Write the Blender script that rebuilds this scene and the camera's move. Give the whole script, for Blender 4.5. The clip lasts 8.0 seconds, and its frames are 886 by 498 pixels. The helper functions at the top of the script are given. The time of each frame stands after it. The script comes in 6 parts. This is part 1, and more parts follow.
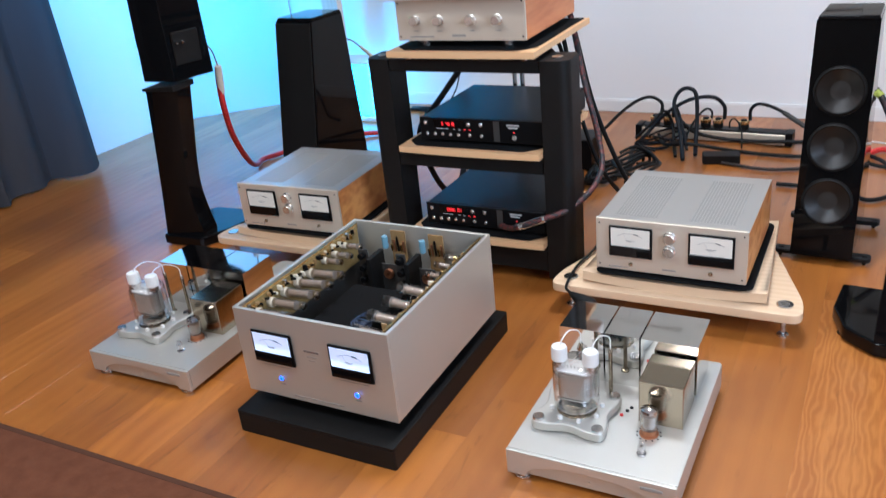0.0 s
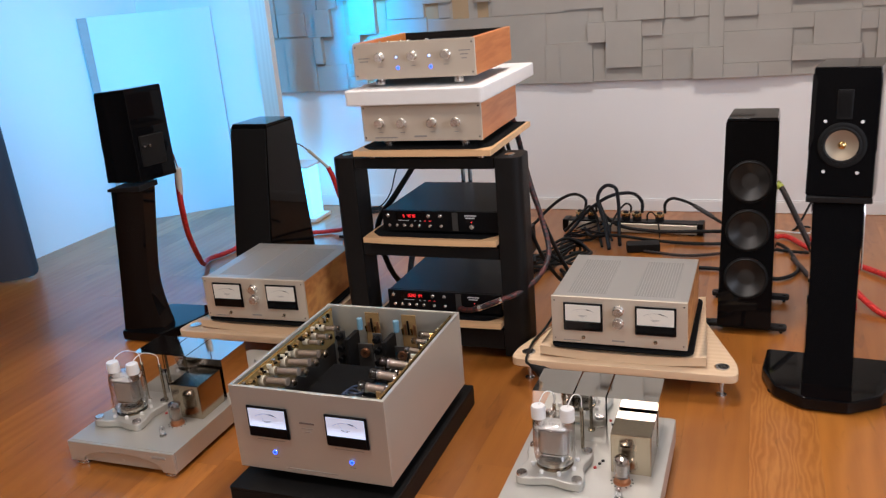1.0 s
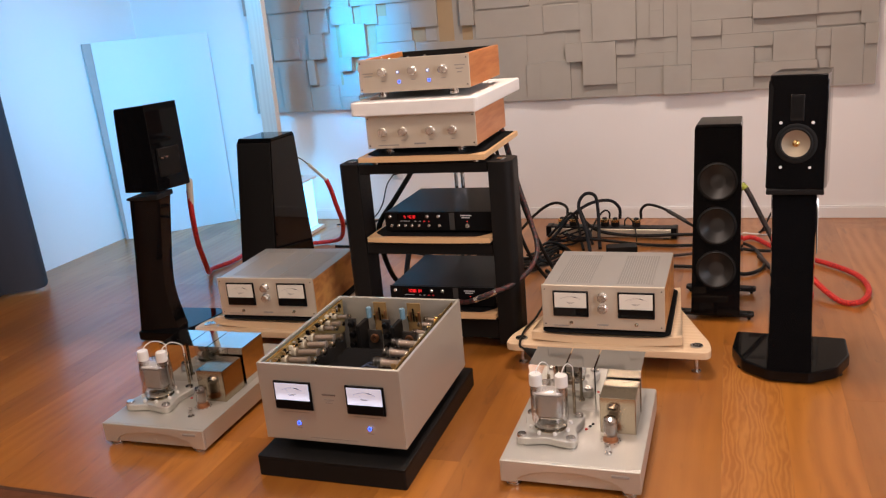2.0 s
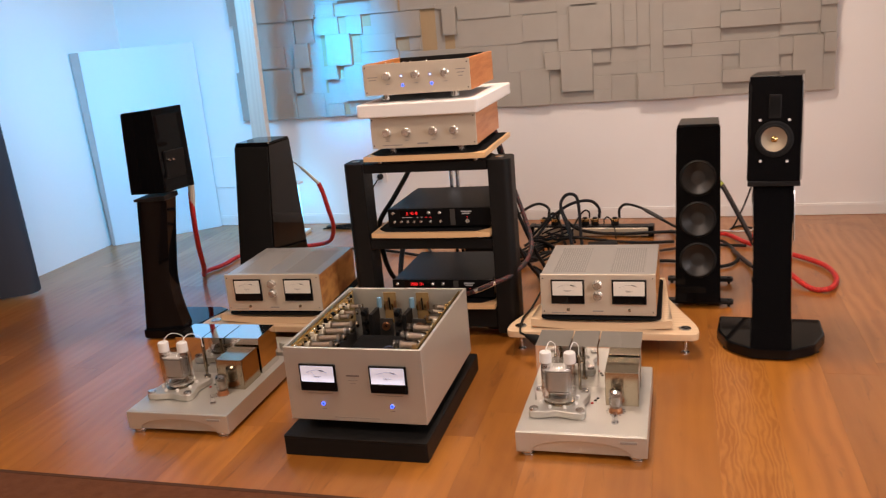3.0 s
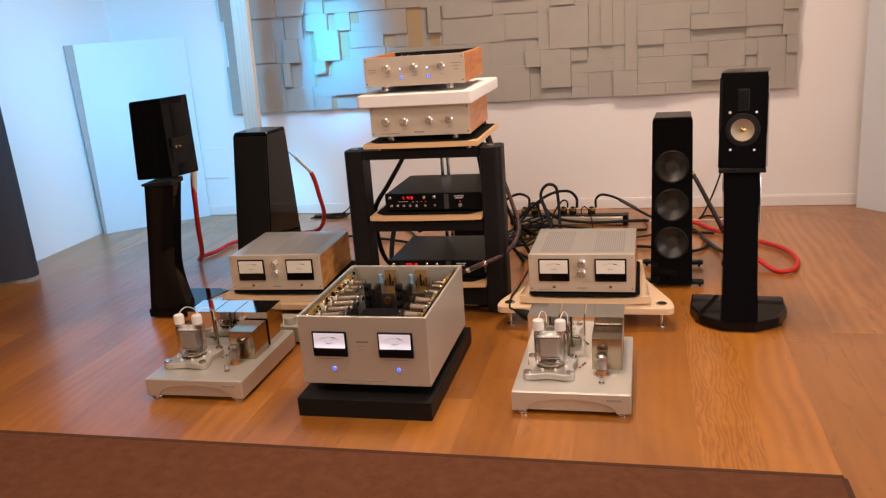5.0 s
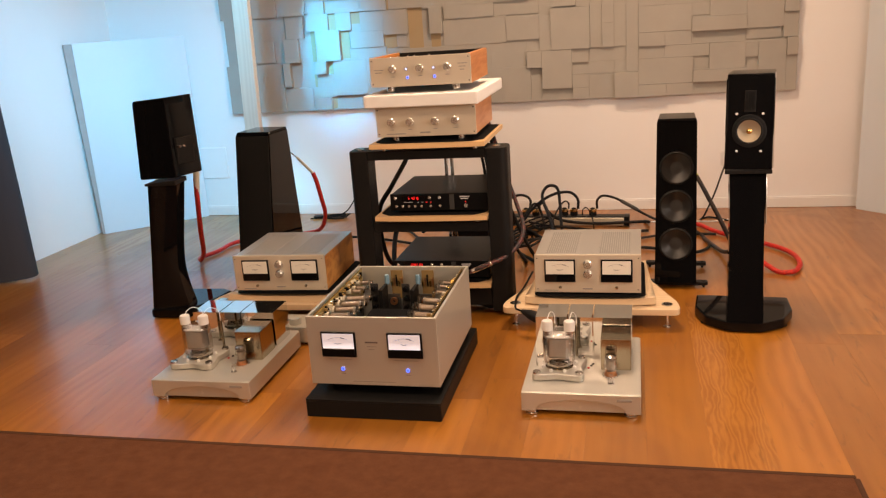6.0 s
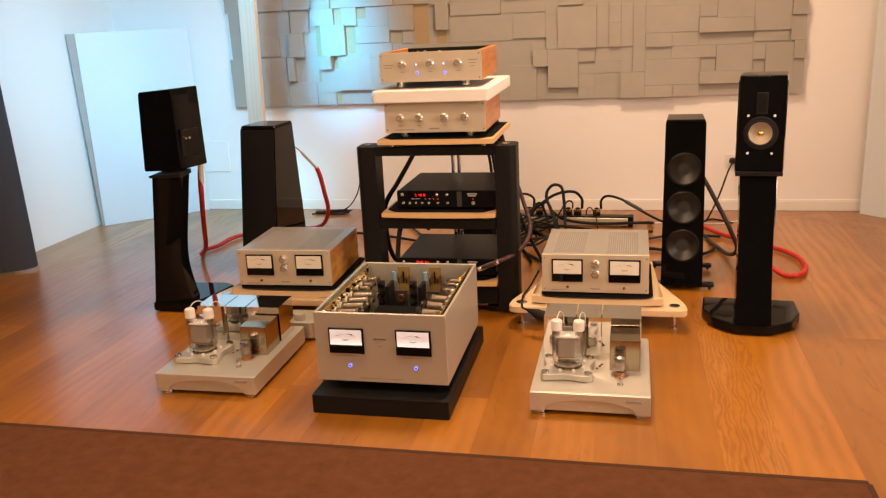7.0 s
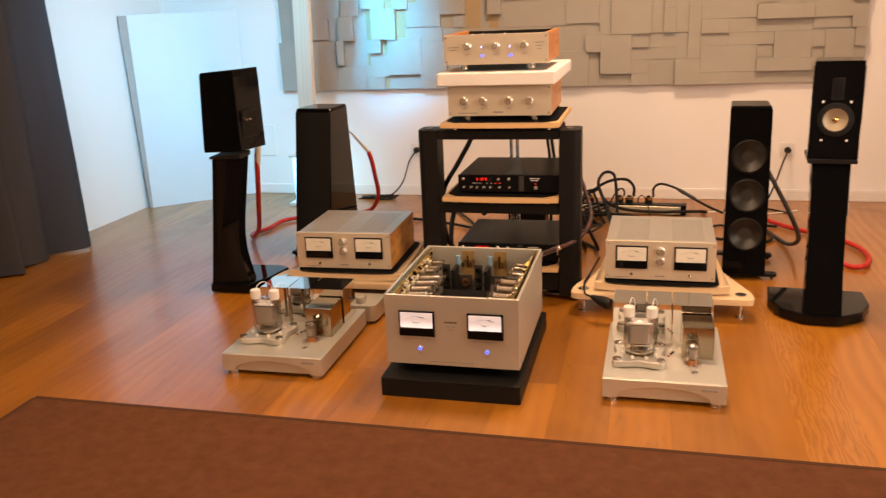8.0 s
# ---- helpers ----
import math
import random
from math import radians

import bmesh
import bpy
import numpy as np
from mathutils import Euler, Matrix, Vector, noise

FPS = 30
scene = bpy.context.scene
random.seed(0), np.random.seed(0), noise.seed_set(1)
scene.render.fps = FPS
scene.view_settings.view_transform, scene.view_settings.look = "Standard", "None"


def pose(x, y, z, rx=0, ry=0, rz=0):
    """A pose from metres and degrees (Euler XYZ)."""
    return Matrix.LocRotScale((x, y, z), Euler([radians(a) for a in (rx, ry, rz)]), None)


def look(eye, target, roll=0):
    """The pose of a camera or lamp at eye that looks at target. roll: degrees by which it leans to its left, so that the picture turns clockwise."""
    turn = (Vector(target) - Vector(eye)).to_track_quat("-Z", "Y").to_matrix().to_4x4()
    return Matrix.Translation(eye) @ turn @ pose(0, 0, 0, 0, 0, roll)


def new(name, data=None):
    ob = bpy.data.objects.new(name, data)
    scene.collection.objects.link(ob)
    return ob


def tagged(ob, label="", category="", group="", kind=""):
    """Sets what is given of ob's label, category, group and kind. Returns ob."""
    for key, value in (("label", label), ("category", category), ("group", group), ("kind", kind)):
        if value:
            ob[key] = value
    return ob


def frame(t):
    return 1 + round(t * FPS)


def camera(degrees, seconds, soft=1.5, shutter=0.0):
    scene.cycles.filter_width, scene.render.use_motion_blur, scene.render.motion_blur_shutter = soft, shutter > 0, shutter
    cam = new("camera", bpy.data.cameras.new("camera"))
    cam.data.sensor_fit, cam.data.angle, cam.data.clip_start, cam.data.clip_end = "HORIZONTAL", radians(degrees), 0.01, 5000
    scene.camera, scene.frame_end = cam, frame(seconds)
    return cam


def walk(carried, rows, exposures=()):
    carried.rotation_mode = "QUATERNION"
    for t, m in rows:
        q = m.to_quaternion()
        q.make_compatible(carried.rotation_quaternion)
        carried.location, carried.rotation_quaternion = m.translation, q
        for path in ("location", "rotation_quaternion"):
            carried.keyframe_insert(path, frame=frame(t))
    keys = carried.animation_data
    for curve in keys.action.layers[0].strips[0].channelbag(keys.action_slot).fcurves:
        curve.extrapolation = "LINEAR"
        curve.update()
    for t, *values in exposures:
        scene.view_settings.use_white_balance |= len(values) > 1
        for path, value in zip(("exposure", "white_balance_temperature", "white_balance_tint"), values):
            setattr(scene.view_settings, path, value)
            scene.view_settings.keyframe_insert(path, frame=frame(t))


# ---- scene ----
cam = camera(56.0, 8.0, soft=1.25, shutter=0.4)
PATH = [
    (0, (0.263, 0.234, 1.252), (-0.631, 1.816, 0.416), -6.1),
    (0.5, (0.215, 0.1, 1.257), (-0.639, 1.768, 0.557), -5.5),
    (1, (0.173, -0.048, 1.274), (-0.526, 1.722, 0.658), -4.8),
    (2.3, (0.194, -0.41, 1.253), (-0.452, 1.4, 0.702), -5.1),
    (2.5, (0.171, -0.448, 1.252), (-0.474, 1.365, 0.707), -5.2),
    (3, (0.079, -0.569, 1.246), (-0.468, 1.279, 0.711), -5.0),
    (3.5, (0.043, -0.667, 1.246), (-0.442, 1.202, 0.725), -5.2),
    (4, (0.062, -0.741, 1.242), (-0.417, 1.128, 0.715), -4.7),
    (4.5, (0.054, -0.81, 1.243), (-0.421, 1.056, 0.704), -4.3),
    (6, (-0.033, -0.843, 1.244), (-0.479, 1.031, 0.705), -3.9),
    (6.5, (-0.039, -0.833, 1.241), (-0.476, 1.045, 0.711), -3.4),
    (7, (-0.09, -0.835, 1.238), (-0.521, 1.041, 0.694), -2.8),
    (7.5, (-0.181, -0.861, 1.238), (-0.604, 1.012, 0.678), -2.7),
    (8, (-0.254, -0.854, 1.219), (-0.734, 1.003, 0.653), -2.4),
]
EXPOSURES = [
    (0.0, 0.48, 4500, 2),
    (1.0, 0.05, 5200, 8),
    (2.5, 0.05, 6200, 17),
    (3.5, 0.12, 6300, 17),
    (4.5, 0.12, 6350, 18),
    (6.0, 0.15, 7700, 18),
    (7.0, 0.28, 8800, 21),
    (8.0, 0.28, 8900, 22),
]
walk(cam, [(t, look(eye, target, roll)) for t, eye, target, roll in PATH], EXPOSURES)

# ---- world and lamps ----
world = bpy.data.worlds.new("room_air")
scene.world = world
world.use_nodes = True
world.node_tree.nodes["Background"].inputs[0].default_value = (0.9, 0.8, 0.7, 1)
world.node_tree.nodes["Background"].inputs[1].default_value = 0.05

CEIL = 2.9
X0, X1, Y0, Y1 = -3.49, 1.76, -5.6, 4.37      # inner faces of the room


def area_lamp(name, m, sx, sy, watts, colour, spread=180):
    d = bpy.data.lights.new(name, "AREA")
    d.shape, d.size, d.size_y, d.energy, d.color = "RECTANGLE", sx, sy, watts, colour
    d.spread = radians(spread)
    ob = new(name, d)
    ob.matrix_world = m
    return ob


WARM = (1.0, 0.775, 0.585)
CEILING_SPOTS = [(-0.7, -2.6, 34), (-0.25, 2.75, 46), (-0.8, 0.9, 17), (-1.9, 0.5, 24), (0.35, -0.9, 5), (-2.1, -4.3, 50)]
for x, y, watts in CEILING_SPOTS:
    area_lamp("ceiling_lamp_light", pose(x, y, CEIL - 0.045), 0.5, 0.5, watts, WARM)
# blue beam on the panelling from a small ceiling spotlight
BLUE = (0.0, 0.50, 1.0)
LAMP = (-2.35, 4.08)
area_lamp("blue_wash_light", look((-2.15, 2.45, 2.80), (-1.89, 4.34, 1.10)), 0.22, 0.22, 4.2, (0.0, 0.46, 1.0), 18)
# blue spotlight high in the corner by the curtain
area_lamp("blue_spot_light", look((-1.95, 2.35, 2.25), (-3.17, 4.02, 0.60)), 0.16, 0.16, 13.5, BLUE, 66)
# fill light from the right, set in an added, unseen side-wall window
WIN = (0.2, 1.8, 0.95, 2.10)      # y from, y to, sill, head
area_lamp("side_fill_light", look((X1 + 0.07, (WIN[0] + WIN[1]) / 2, 1.52), (-0.8, 3.3, 0.6)), 1.5, 1.0, 19, (1.0, 0.92, 0.875), 125)


# ---- materials ----
def shader(name):
    m = bpy.data.materials.new(name)
    m.use_nodes = True
    nt = m.node_tree
    return m, nt, nt.nodes["Principled BSDF"]


def node(nt, kind, **values):
    n = nt.nodes.new(kind)
    for k, v in values.items():
        n.inputs[k].default_value = v
    return n


def rgb(c):
    return (*c, 1) if len(c) == 3 else c


def surface(name, a, b=None, rough=0.5, metal=0.0, scale=12.0, fine=180.0, bump=0.0, bump_scale=None, stretch=(1, 1, 1), coat=0.0, vary=0.08, spec=0.5, coords="Object"):
    """A plain surface: two colours mixed by broad noise, fine grain in roughness and relief."""
    m, nt, p = shader(name)
    b = b or tuple(x * 0.8 for x in a)
    tc = node(nt, "ShaderNodeTexCoord")
    mp = node(nt, "ShaderNodeMapping")
    mp.inputs["Scale"].default_value = stretch
    nt.links.new(tc.outputs[coords], mp.inputs["Vector"])
    n1 = node(nt, "ShaderNodeTexNoise", Scale=scale, Detail=4.0, Roughness=0.6)
    n2 = node(nt, "ShaderNodeTexNoise", Scale=fine, Detail=3.0, Roughness=0.6)
    for n in (n1, n2):
        nt.links.new(mp.outputs[0], n.inputs["Vector"])
    mix = node(nt, "ShaderNodeMix")
    mix.data_type = "RGBA"
    mix.inputs[6].default_value, mix.inputs[7].default_value = rgb(a), rgb(b)
    nt.links.new(n1.outputs["Fac"], mix.inputs[0])
    nt.links.new(mix.outputs[2], p.inputs["Base Color"])
    mr = node(nt, "ShaderNodeMapRange")
    mr.inputs["To Min"].default_value, mr.inputs["To Max"].default_value = max(0.02, rough - vary), rough + vary
    nt.links.new((n2 if fine else n1).outputs["Fac"], mr.inputs["Value"])
    nt.links.new(mr.outputs[0], p.inputs["Roughness"])
    p.inputs["Metallic"].default_value = metal
    p.inputs["Coat Weight"].default_value = coat
    p.inputs["Coat Roughness"].default_value = 0.06
    p.inputs["Specular IOR Level"].default_value = spec
    if bump:
        bp = node(nt, "ShaderNodeBump", Strength=bump, Distance=0.002)
        nb = n2
        if bump_scale:
            nb = node(nt, "ShaderNodeTexNoise", Scale=bump_scale, Detail=4.0)
            nt.links.new(mp.outputs[0], nb.inputs["Vector"])
        nt.links.new(nb.outputs["Fac"], bp.inputs["Height"])
        nt.links.new(bp.outputs[0], p.inputs["Normal"])
    return m


def timber(name, light, dark, axis=1, rough=0.4, rings=9.0, turn=6.0, per_piece=0.0, coat=0.0, bands=1.0, pores=0.45, coat_rough=0.15, flecks=0.0, swirl=7.0):
    """Wood with long grain along one axis, broad figure and fine pores."""
    m, nt, p = shader(name)
    tc = node(nt, "ShaderNodeTexCoord")
    info = node(nt, "ShaderNodeObjectInfo")
    off = node(nt, "ShaderNodeVectorMath")
    off.operation = "MULTIPLY_ADD"
    off.inputs[1].default_value = (1, 1, 1)
    sc = node(nt, "ShaderNodeMath")
    sc.operation = "MULTIPLY"
    sc.inputs[1].default_value = 37.0 if per_piece else 0.0
    nt.links.new(info.outputs["Random"], sc.inputs[0])
    nt.links.new(tc.outputs["Object"], off.inputs[0])
    nt.links.new(sc.outputs[0], off.inputs[2])
    mp = node(nt, "ShaderNodeMapping")
    s = [rings, rings, rings]
    s[axis] = rings / turn
    mp.inputs["Scale"].default_value = s
    nt.links.new(off.outputs[0], mp.inputs["Vector"])
    broad = node(nt, "ShaderNodeTexNoise", Scale=0.55, Detail=3.0, Roughness=0.5, Distortion=1.4)
    figure = node(nt, "ShaderNodeTexWave", Scale=0.9, Distortion=swirl, Detail=2.5)
    figure.inputs["Detail Scale"].default_value = 0.9
    figure.bands_direction = "X" if axis != 0 else "Y"
    pore = node(nt, "ShaderNodeTexNoise", Scale=14.0, Detail=5.0, Roughness=0.7)
    mp2 = node(nt, "ShaderNodeMapping")
    s2 = [rings * 1.2] * 3
    s2[axis] = rings * 0.05
    mp2.inputs["Scale"].default_value = s2
    nt.links.new(off.outputs[0], mp2.inputs["Vector"])
    nt.links.new(mp2.outputs[0], pore.inputs["Vector"])
    for n in (broad, figure):
        nt.links.new(mp.outputs[0], n.inputs["Vector"])
    a = node(nt, "ShaderNodeMath")
    a.operation = "MULTIPLY"
    soft = node(nt, "ShaderNodeMapRange")
    soft.inputs["To Min"].default_value = 1 - bands
    if per_piece:
        rare = node(nt, "ShaderNodeMath")
        rare.operation = "POWER"
        rare.inputs[1].default_value = 5.0
        nt.links.new(info.outputs["Random"], rare.inputs[0])
        less = node(nt, "ShaderNodeMath")
        less.operation = "MULTIPLY_ADD"
        less.inputs[1].default_value, less.inputs[2].default_value = -0.40, 1 - bands
        nt.links.new(rare.outputs[0], less.inputs[0])
        nt.links.new(less.outputs[0], soft.inputs["To Min"])
    nt.links.new(figure.outputs["Fac"], soft.inputs["Value"])
    nt.links.new(broad.outputs["Fac"], a.inputs[0])
    nt.links.new(soft.outputs[0], a.inputs[1])
    b = node(nt, "ShaderNodeMath")
    b.operation = "MULTIPLY_ADD"
    b.inputs[1].default_value = pores
    nt.links.new(pore.outputs["Fac"], b.inputs[0])
    nt.links.new(a.outputs[0], b.inputs[2])
    ramp = node(nt, "ShaderNodeValToRGB")
    ramp.color_ramp.elements[0].position, ramp.color_ramp.elements[1].position = 0.12, 0.72
    ramp.color_ramp.elements[0].color, ramp.color_ramp.elements[1].color = rgb(light), rgb(dark)
    nt.links.new(b.outputs[0], ramp.inputs[0])
    hsv = node(nt, "ShaderNodeHueSaturation")
    vr = node(nt, "ShaderNodeMapRange")
    vr.inputs["To Min"].default_value, vr.inputs["To Max"].default_value = 1 - per_piece, 1 + per_piece
    nt.links.new(info.outputs["Random"], vr.inputs["Value"])
    nt.links.new(vr.outputs[0], hsv.inputs["Value"])
    nt.links.new(ramp.outputs[0], hsv.inputs["Color"])
    tone = hsv.outputs[0]
    if flecks:
        # short dark grain marks and small knots, scattered and drawn out along the grain
        mp3 = node(nt, "ShaderNodeMapping")
        s3 = [26.0] * 3
        s3[axis] = 5.0
        mp3.inputs["Scale"].default_value = s3
        nt.links.new(off.outputs[0], mp3.inputs["Vector"])
        mark = node(nt, "ShaderNodeTexNoise", Scale=1.0, Detail=3.0, Roughness=0.6, Distortion=0.8)
        nt.links.new(mp3.outputs[0], mark.inputs["Vector"])
        pickm = node(nt, "ShaderNodeMapRange")
        pickm.inputs["From Min"].default_value, pickm.inputs["From Max"].default_value = 0.60, 0.76
        pickm.inputs["To Max"].default_value = flecks
        nt.links.new(mark.outputs["Fac"], pickm.inputs["Value"])
        dim = node(nt, "ShaderNodeMix")
        dim.data_type = "RGBA"
        dim.inputs[7].default_value = rgb(tuple(c * 0.45 for c in dark))
        nt.links.new(pickm.outputs[0], dim.inputs[0])
        nt.links.new(tone, dim.inputs[6])
        tone = dim.outputs[2]
    nt.links.new(tone, p.inputs["Base Color"])
    mr = node(nt, "ShaderNodeMapRange")
    mr.inputs["To Min"].default_value, mr.inputs["To Max"].default_value = rough - 0.07, rough + 0.1
    nt.links.new(b.outputs[0], mr.inputs["Value"])
    nt.links.new(mr.outputs[0], p.inputs["Roughness"])
    bp = node(nt, "ShaderNodeBump", Strength=0.12, Distance=0.001)
    nt.links.new(pore.outputs["Fac"], bp.inputs["Height"])
    nt.links.new(bp.outputs[0], p.inputs["Normal"])
    p.inputs["Coat Weight"].default_value = coat
    p.inputs["Coat Roughness"].default_value = coat_rough
    return m


def glow(name, colour, strength):
    m, nt, p = shader(name)
    p.inputs["Base Color"].default_value = rgb(colour)
    p.inputs["Emission Color"].default_value = rgb(colour)
    p.inputs["Emission Strength"].default_value = strength
    return m


def clear_glass(name, tint=(1, 1, 1), dirt=0.02, rim=0.9):
    """Thin clear glass: see-through with a gloss that grows at the rim."""
    m, nt, p = shader(name)
    out = nt.nodes["Material Output"]
    nt.nodes.remove(p)
    tr = node(nt, "ShaderNodeBsdfTransparent")
    tr.inputs[0].default_value = rgb(tint)
    gl = node(nt, "ShaderNodeBsdfGlossy", Roughness=dirt)
    lw = node(nt, "ShaderNodeLayerWeight", Blend=0.5)
    pw = node(nt, "ShaderNodeMath")
    pw.operation = "POWER"
    pw.inputs[1].default_value = 1.7
    nt.links.new(lw.outputs["Facing"], pw.inputs[0])
    fr = node(nt, "ShaderNodeMath")
    fr.operation = "MULTIPLY_ADD"
    fr.inputs[1].default_value, fr.inputs[2].default_value = rim, 0.06
    nt.links.new(pw.outputs[0], fr.inputs[0])
    mx = node(nt, "ShaderNodeMixShader")
    nt.links.new(fr.outputs[0], mx.inputs[0])
    nt.links.new(tr.outputs[0], mx.inputs[1])
    nt.links.new(gl.outputs[0], mx.inputs[2])
    nt.links.new(mx.outputs[0], out.inputs[0])
    return m


def braided(name, a, b, pitch=60.0):
    m, nt, p = shader(name)
    tc = node(nt, "ShaderNodeTexCoord")
    ck = node(nt, "ShaderNodeTexVoronoi", Scale=pitch)
    nt.links.new(tc.outputs["Object"], ck.inputs["Vector"])
    ramp = node(nt, "ShaderNodeValToRGB")
    ramp.color_ramp.elements[0].position, ramp.color_ramp.elements[1].position = 0.35, 0.6
    ramp.color_ramp.elements[0].color, ramp.color_ramp.elements[1].color = rgb(a), rgb(b)
    nt.links.new(ck.outputs["Distance"], ramp.inputs[0])
    nt.links.new(ramp.outputs[0], p.inputs["Base Color"])
    p.inputs["Roughness"].default_value = 0.55
    bp = node(nt, "ShaderNodeBump", Strength=0.4, Distance=0.001)
    nt.links.new(ck.outputs["Distance"], bp.inputs["Height"])
    nt.links.new(bp.outputs[0], p.inputs["Normal"])
    return m


OAK = timber("oak_plank", (0.445, 0.172, 0.0215), (0.285, 0.097, 0.0105), axis=1, rough=0.36, rings=7.0, turn=3.6, per_piece=0.15, bands=0.14, pores=0.20, coat=0.62, coat_rough=0.22, flecks=0.6)
OAK_FIGURED = timber("figured_oak_plank", (0.53, 0.225, 0.042), (0.33, 0.112, 0.013), axis=1, rough=0.36, rings=23.0, turn=4.2, bands=0.55, pores=0.38, coat=0.62, coat_rough=0.22, flecks=0.5, swirl=17.0)
WALL = surface("white_wall_paint", (0.84, 0.835, 0.825), (0.79, 0.785, 0.775), rough=0.75, scale=1.5, fine=90, bump=0.08)
DARK_WALL = surface("dark_wall_paint", (0.13, 0.115, 0.10), (0.10, 0.09, 0.08), rough=0.8, scale=1.5, fine=90, bump=0.08)
TRIM = surface("white_trim_paint", (0.80, 0.79, 0.77), (0.74, 0.73, 0.71), rough=0.42, scale=4)
CEILING = surface("ceiling_paint", (0.82, 0.81, 0.79), (0.77, 0.76, 0.74), rough=0.85, scale=2, bump=0.05)
BOARD = surface("white_board", (0.66, 0.72, 0.75), (0.61, 0.67, 0.70), rough=0.5, scale=3, bump=0.03)
FELT = surface("grey_acoustic_foam", (0.405, 0.385, 0.345), (0.335, 0.32, 0.285), rough=0.92, scale=5, fine=320, bump=0.35, spec=0.15)
FELT_BACK = surface("beige_backing", (0.44, 0.33, 0.20), (0.36, 0.27, 0.16), rough=0.9, scale=6, bump=0.2, spec=0.15)
RUG = surface("brown_rug_pile", (0.165, 0.066, 0.032), (0.078, 0.030, 0.015), rough=0.95, scale=26, fine=420, bump=0.9, bump_scale=260, spec=0.1)
RUG_EDGE = surface("brown_rug_binding", (0.085, 0.040, 0.024), rough=0.9, scale=60, bump=0.4, spec=0.1)
CURTAIN = surface("dark_curtain_cloth", (0.054, 0.056, 0.066), (0.032, 0.033, 0.040), rough=0.85, scale=3, fine=380, bump=0.3, stretch=(1, 1, 0.15), spec=0.2)
PIANO = surface("black_piano_lacquer", (0.004, 0.004, 0.0045), (0.003, 0.003, 0.0035), rough=0.045, vary=0.02, scale=3, fine=12, spec=0.19)
GRILLE = surface("black_grille_cloth", (0.006, 0.006, 0.006), (0.004, 0.004, 0.004), rough=0.75, fine=500, bump=0.3, spec=0.25)
BLACK_METAL = surface("black_powder_coat", (0.010, 0.0096, 0.0094), (0.007, 0.0067, 0.0065), rough=0.48, scale=20, fine=600, bump=0.18, spec=0.2)
BLACK_CASE = surface("black_anodised_case", (0.005, 0.005, 0.0056), (0.0035, 0.0035, 0.004), rough=0.36, scale=8, fine=500, bump=0.05, spec=0.11)
BLACK_STONE = surface("black_platform", (0.008, 0.0077, 0.0075), (0.005, 0.0048, 0.0046), rough=0.5, scale=16, fine=260, bump=0.3, spec=0.22)
BLACK_FELT = surface("black_felt", (0.006, 0.006, 0.0065), rough=0.9, fine=500, bump=0.4, spec=0.15)
RUBBER = surface("black_rubber", (0.008, 0.008, 0.008), rough=0.55, fine=300, bump=0.1, spec=0.25)
CABLE_BLUE = surface("blue_black_cable", (0.008, 0.010, 0.015), rough=0.55, scale=60, fine=300, bump=0.2, spec=0.25)
ALU = surface("silver_front_panel", (0.66, 0.59, 0.475), (0.61, 0.545, 0.435), rough=0.42, metal=0.4, scale=2.5, fine=420, stretch=(0.05, 1, 1), bump=0.04, vary=0.05)
ALU_TOP = surface("silver_top_plate", (0.52, 0.50, 0.465), (0.47, 0.455, 0.425), rough=0.38, metal=0.6, scale=3, fine=420, stretch=(1, 0.05, 1), bump=0.04, vary=0.06)
SILVER_PAINT = surface("silver_grey_paint", (0.65, 0.64, 0.58), (0.61, 0.60, 0.54), rough=0.42, metal=0.68, scale=4, fine=700, bump=0.08)
CHASSIS = surface("silver_cast_chassis", (0.61, 0.60, 0.55), (0.55, 0.54, 0.495), rough=0.42, metal=0.62, scale=6, fine=900, bump=0.06)
CHROME = surface("polished_chrome", (0.78, 0.77, 0.75), (0.74, 0.73, 0.71), rough=0.05, metal=1.0, vary=0.03, scale=5, fine=20)
STEEL = surface("satin_steel", (0.66, 0.65, 0.63), (0.60, 0.59, 0.57), rough=0.22, metal=1.0, vary=0.08, scale=30)
NICKEL = surface("brushed_nickel_can", (0.43, 0.375, 0.285), (0.37, 0.325, 0.245), rough=0.16, metal=1.0, scale=9, fine=300, stretch=(1, 1, 0.06))
GOLD = surface("gold_plating", (0.83, 0.60, 0.26), (0.72, 0.50, 0.20), rough=0.25, metal=1.0, scale=30)
COPPER = surface("copper_base", (0.55, 0.26, 0.13), (0.42, 0.19, 0.09), rough=0.35, metal=0.9, scale=40)
ANODE = surface("grey_anode_plate", (0.44, 0.41, 0.37), (0.34, 0.315, 0.28), rough=0.5, metal=0.3, scale=40)
CERAMIC = surface("white_ceramic", (0.82, 0.81, 0.78), (0.76, 0.75, 0.72), rough=0.35, scale=20)
CREAM = surface("cream_socket", (0.72, 0.66, 0.52), (0.62, 0.56, 0.43), rough=0.5, scale=30)
FOAM = surface("white_packing_foam", (0.86, 0.84, 0.80), (0.82, 0.80, 0.76), rough=0.85, scale=30, fine=220, bump=0.25, spec=0.2)
CHERRY = timber("orange_veneer", (0.74, 0.285, 0.066), (0.52, 0.165, 0.038), axis=1, rough=0.36, rings=46.0, turn=7.0, coat=0.2, pores=0.35, bands=0.5, swirl=4.0)
OLIVE = timber("olive_veneer", (0.80, 0.40, 0.105), (0.48, 0.175, 0.04), axis=1, rough=0.36, rings=15.0, turn=1.5, coat=0.2, pores=0.5)
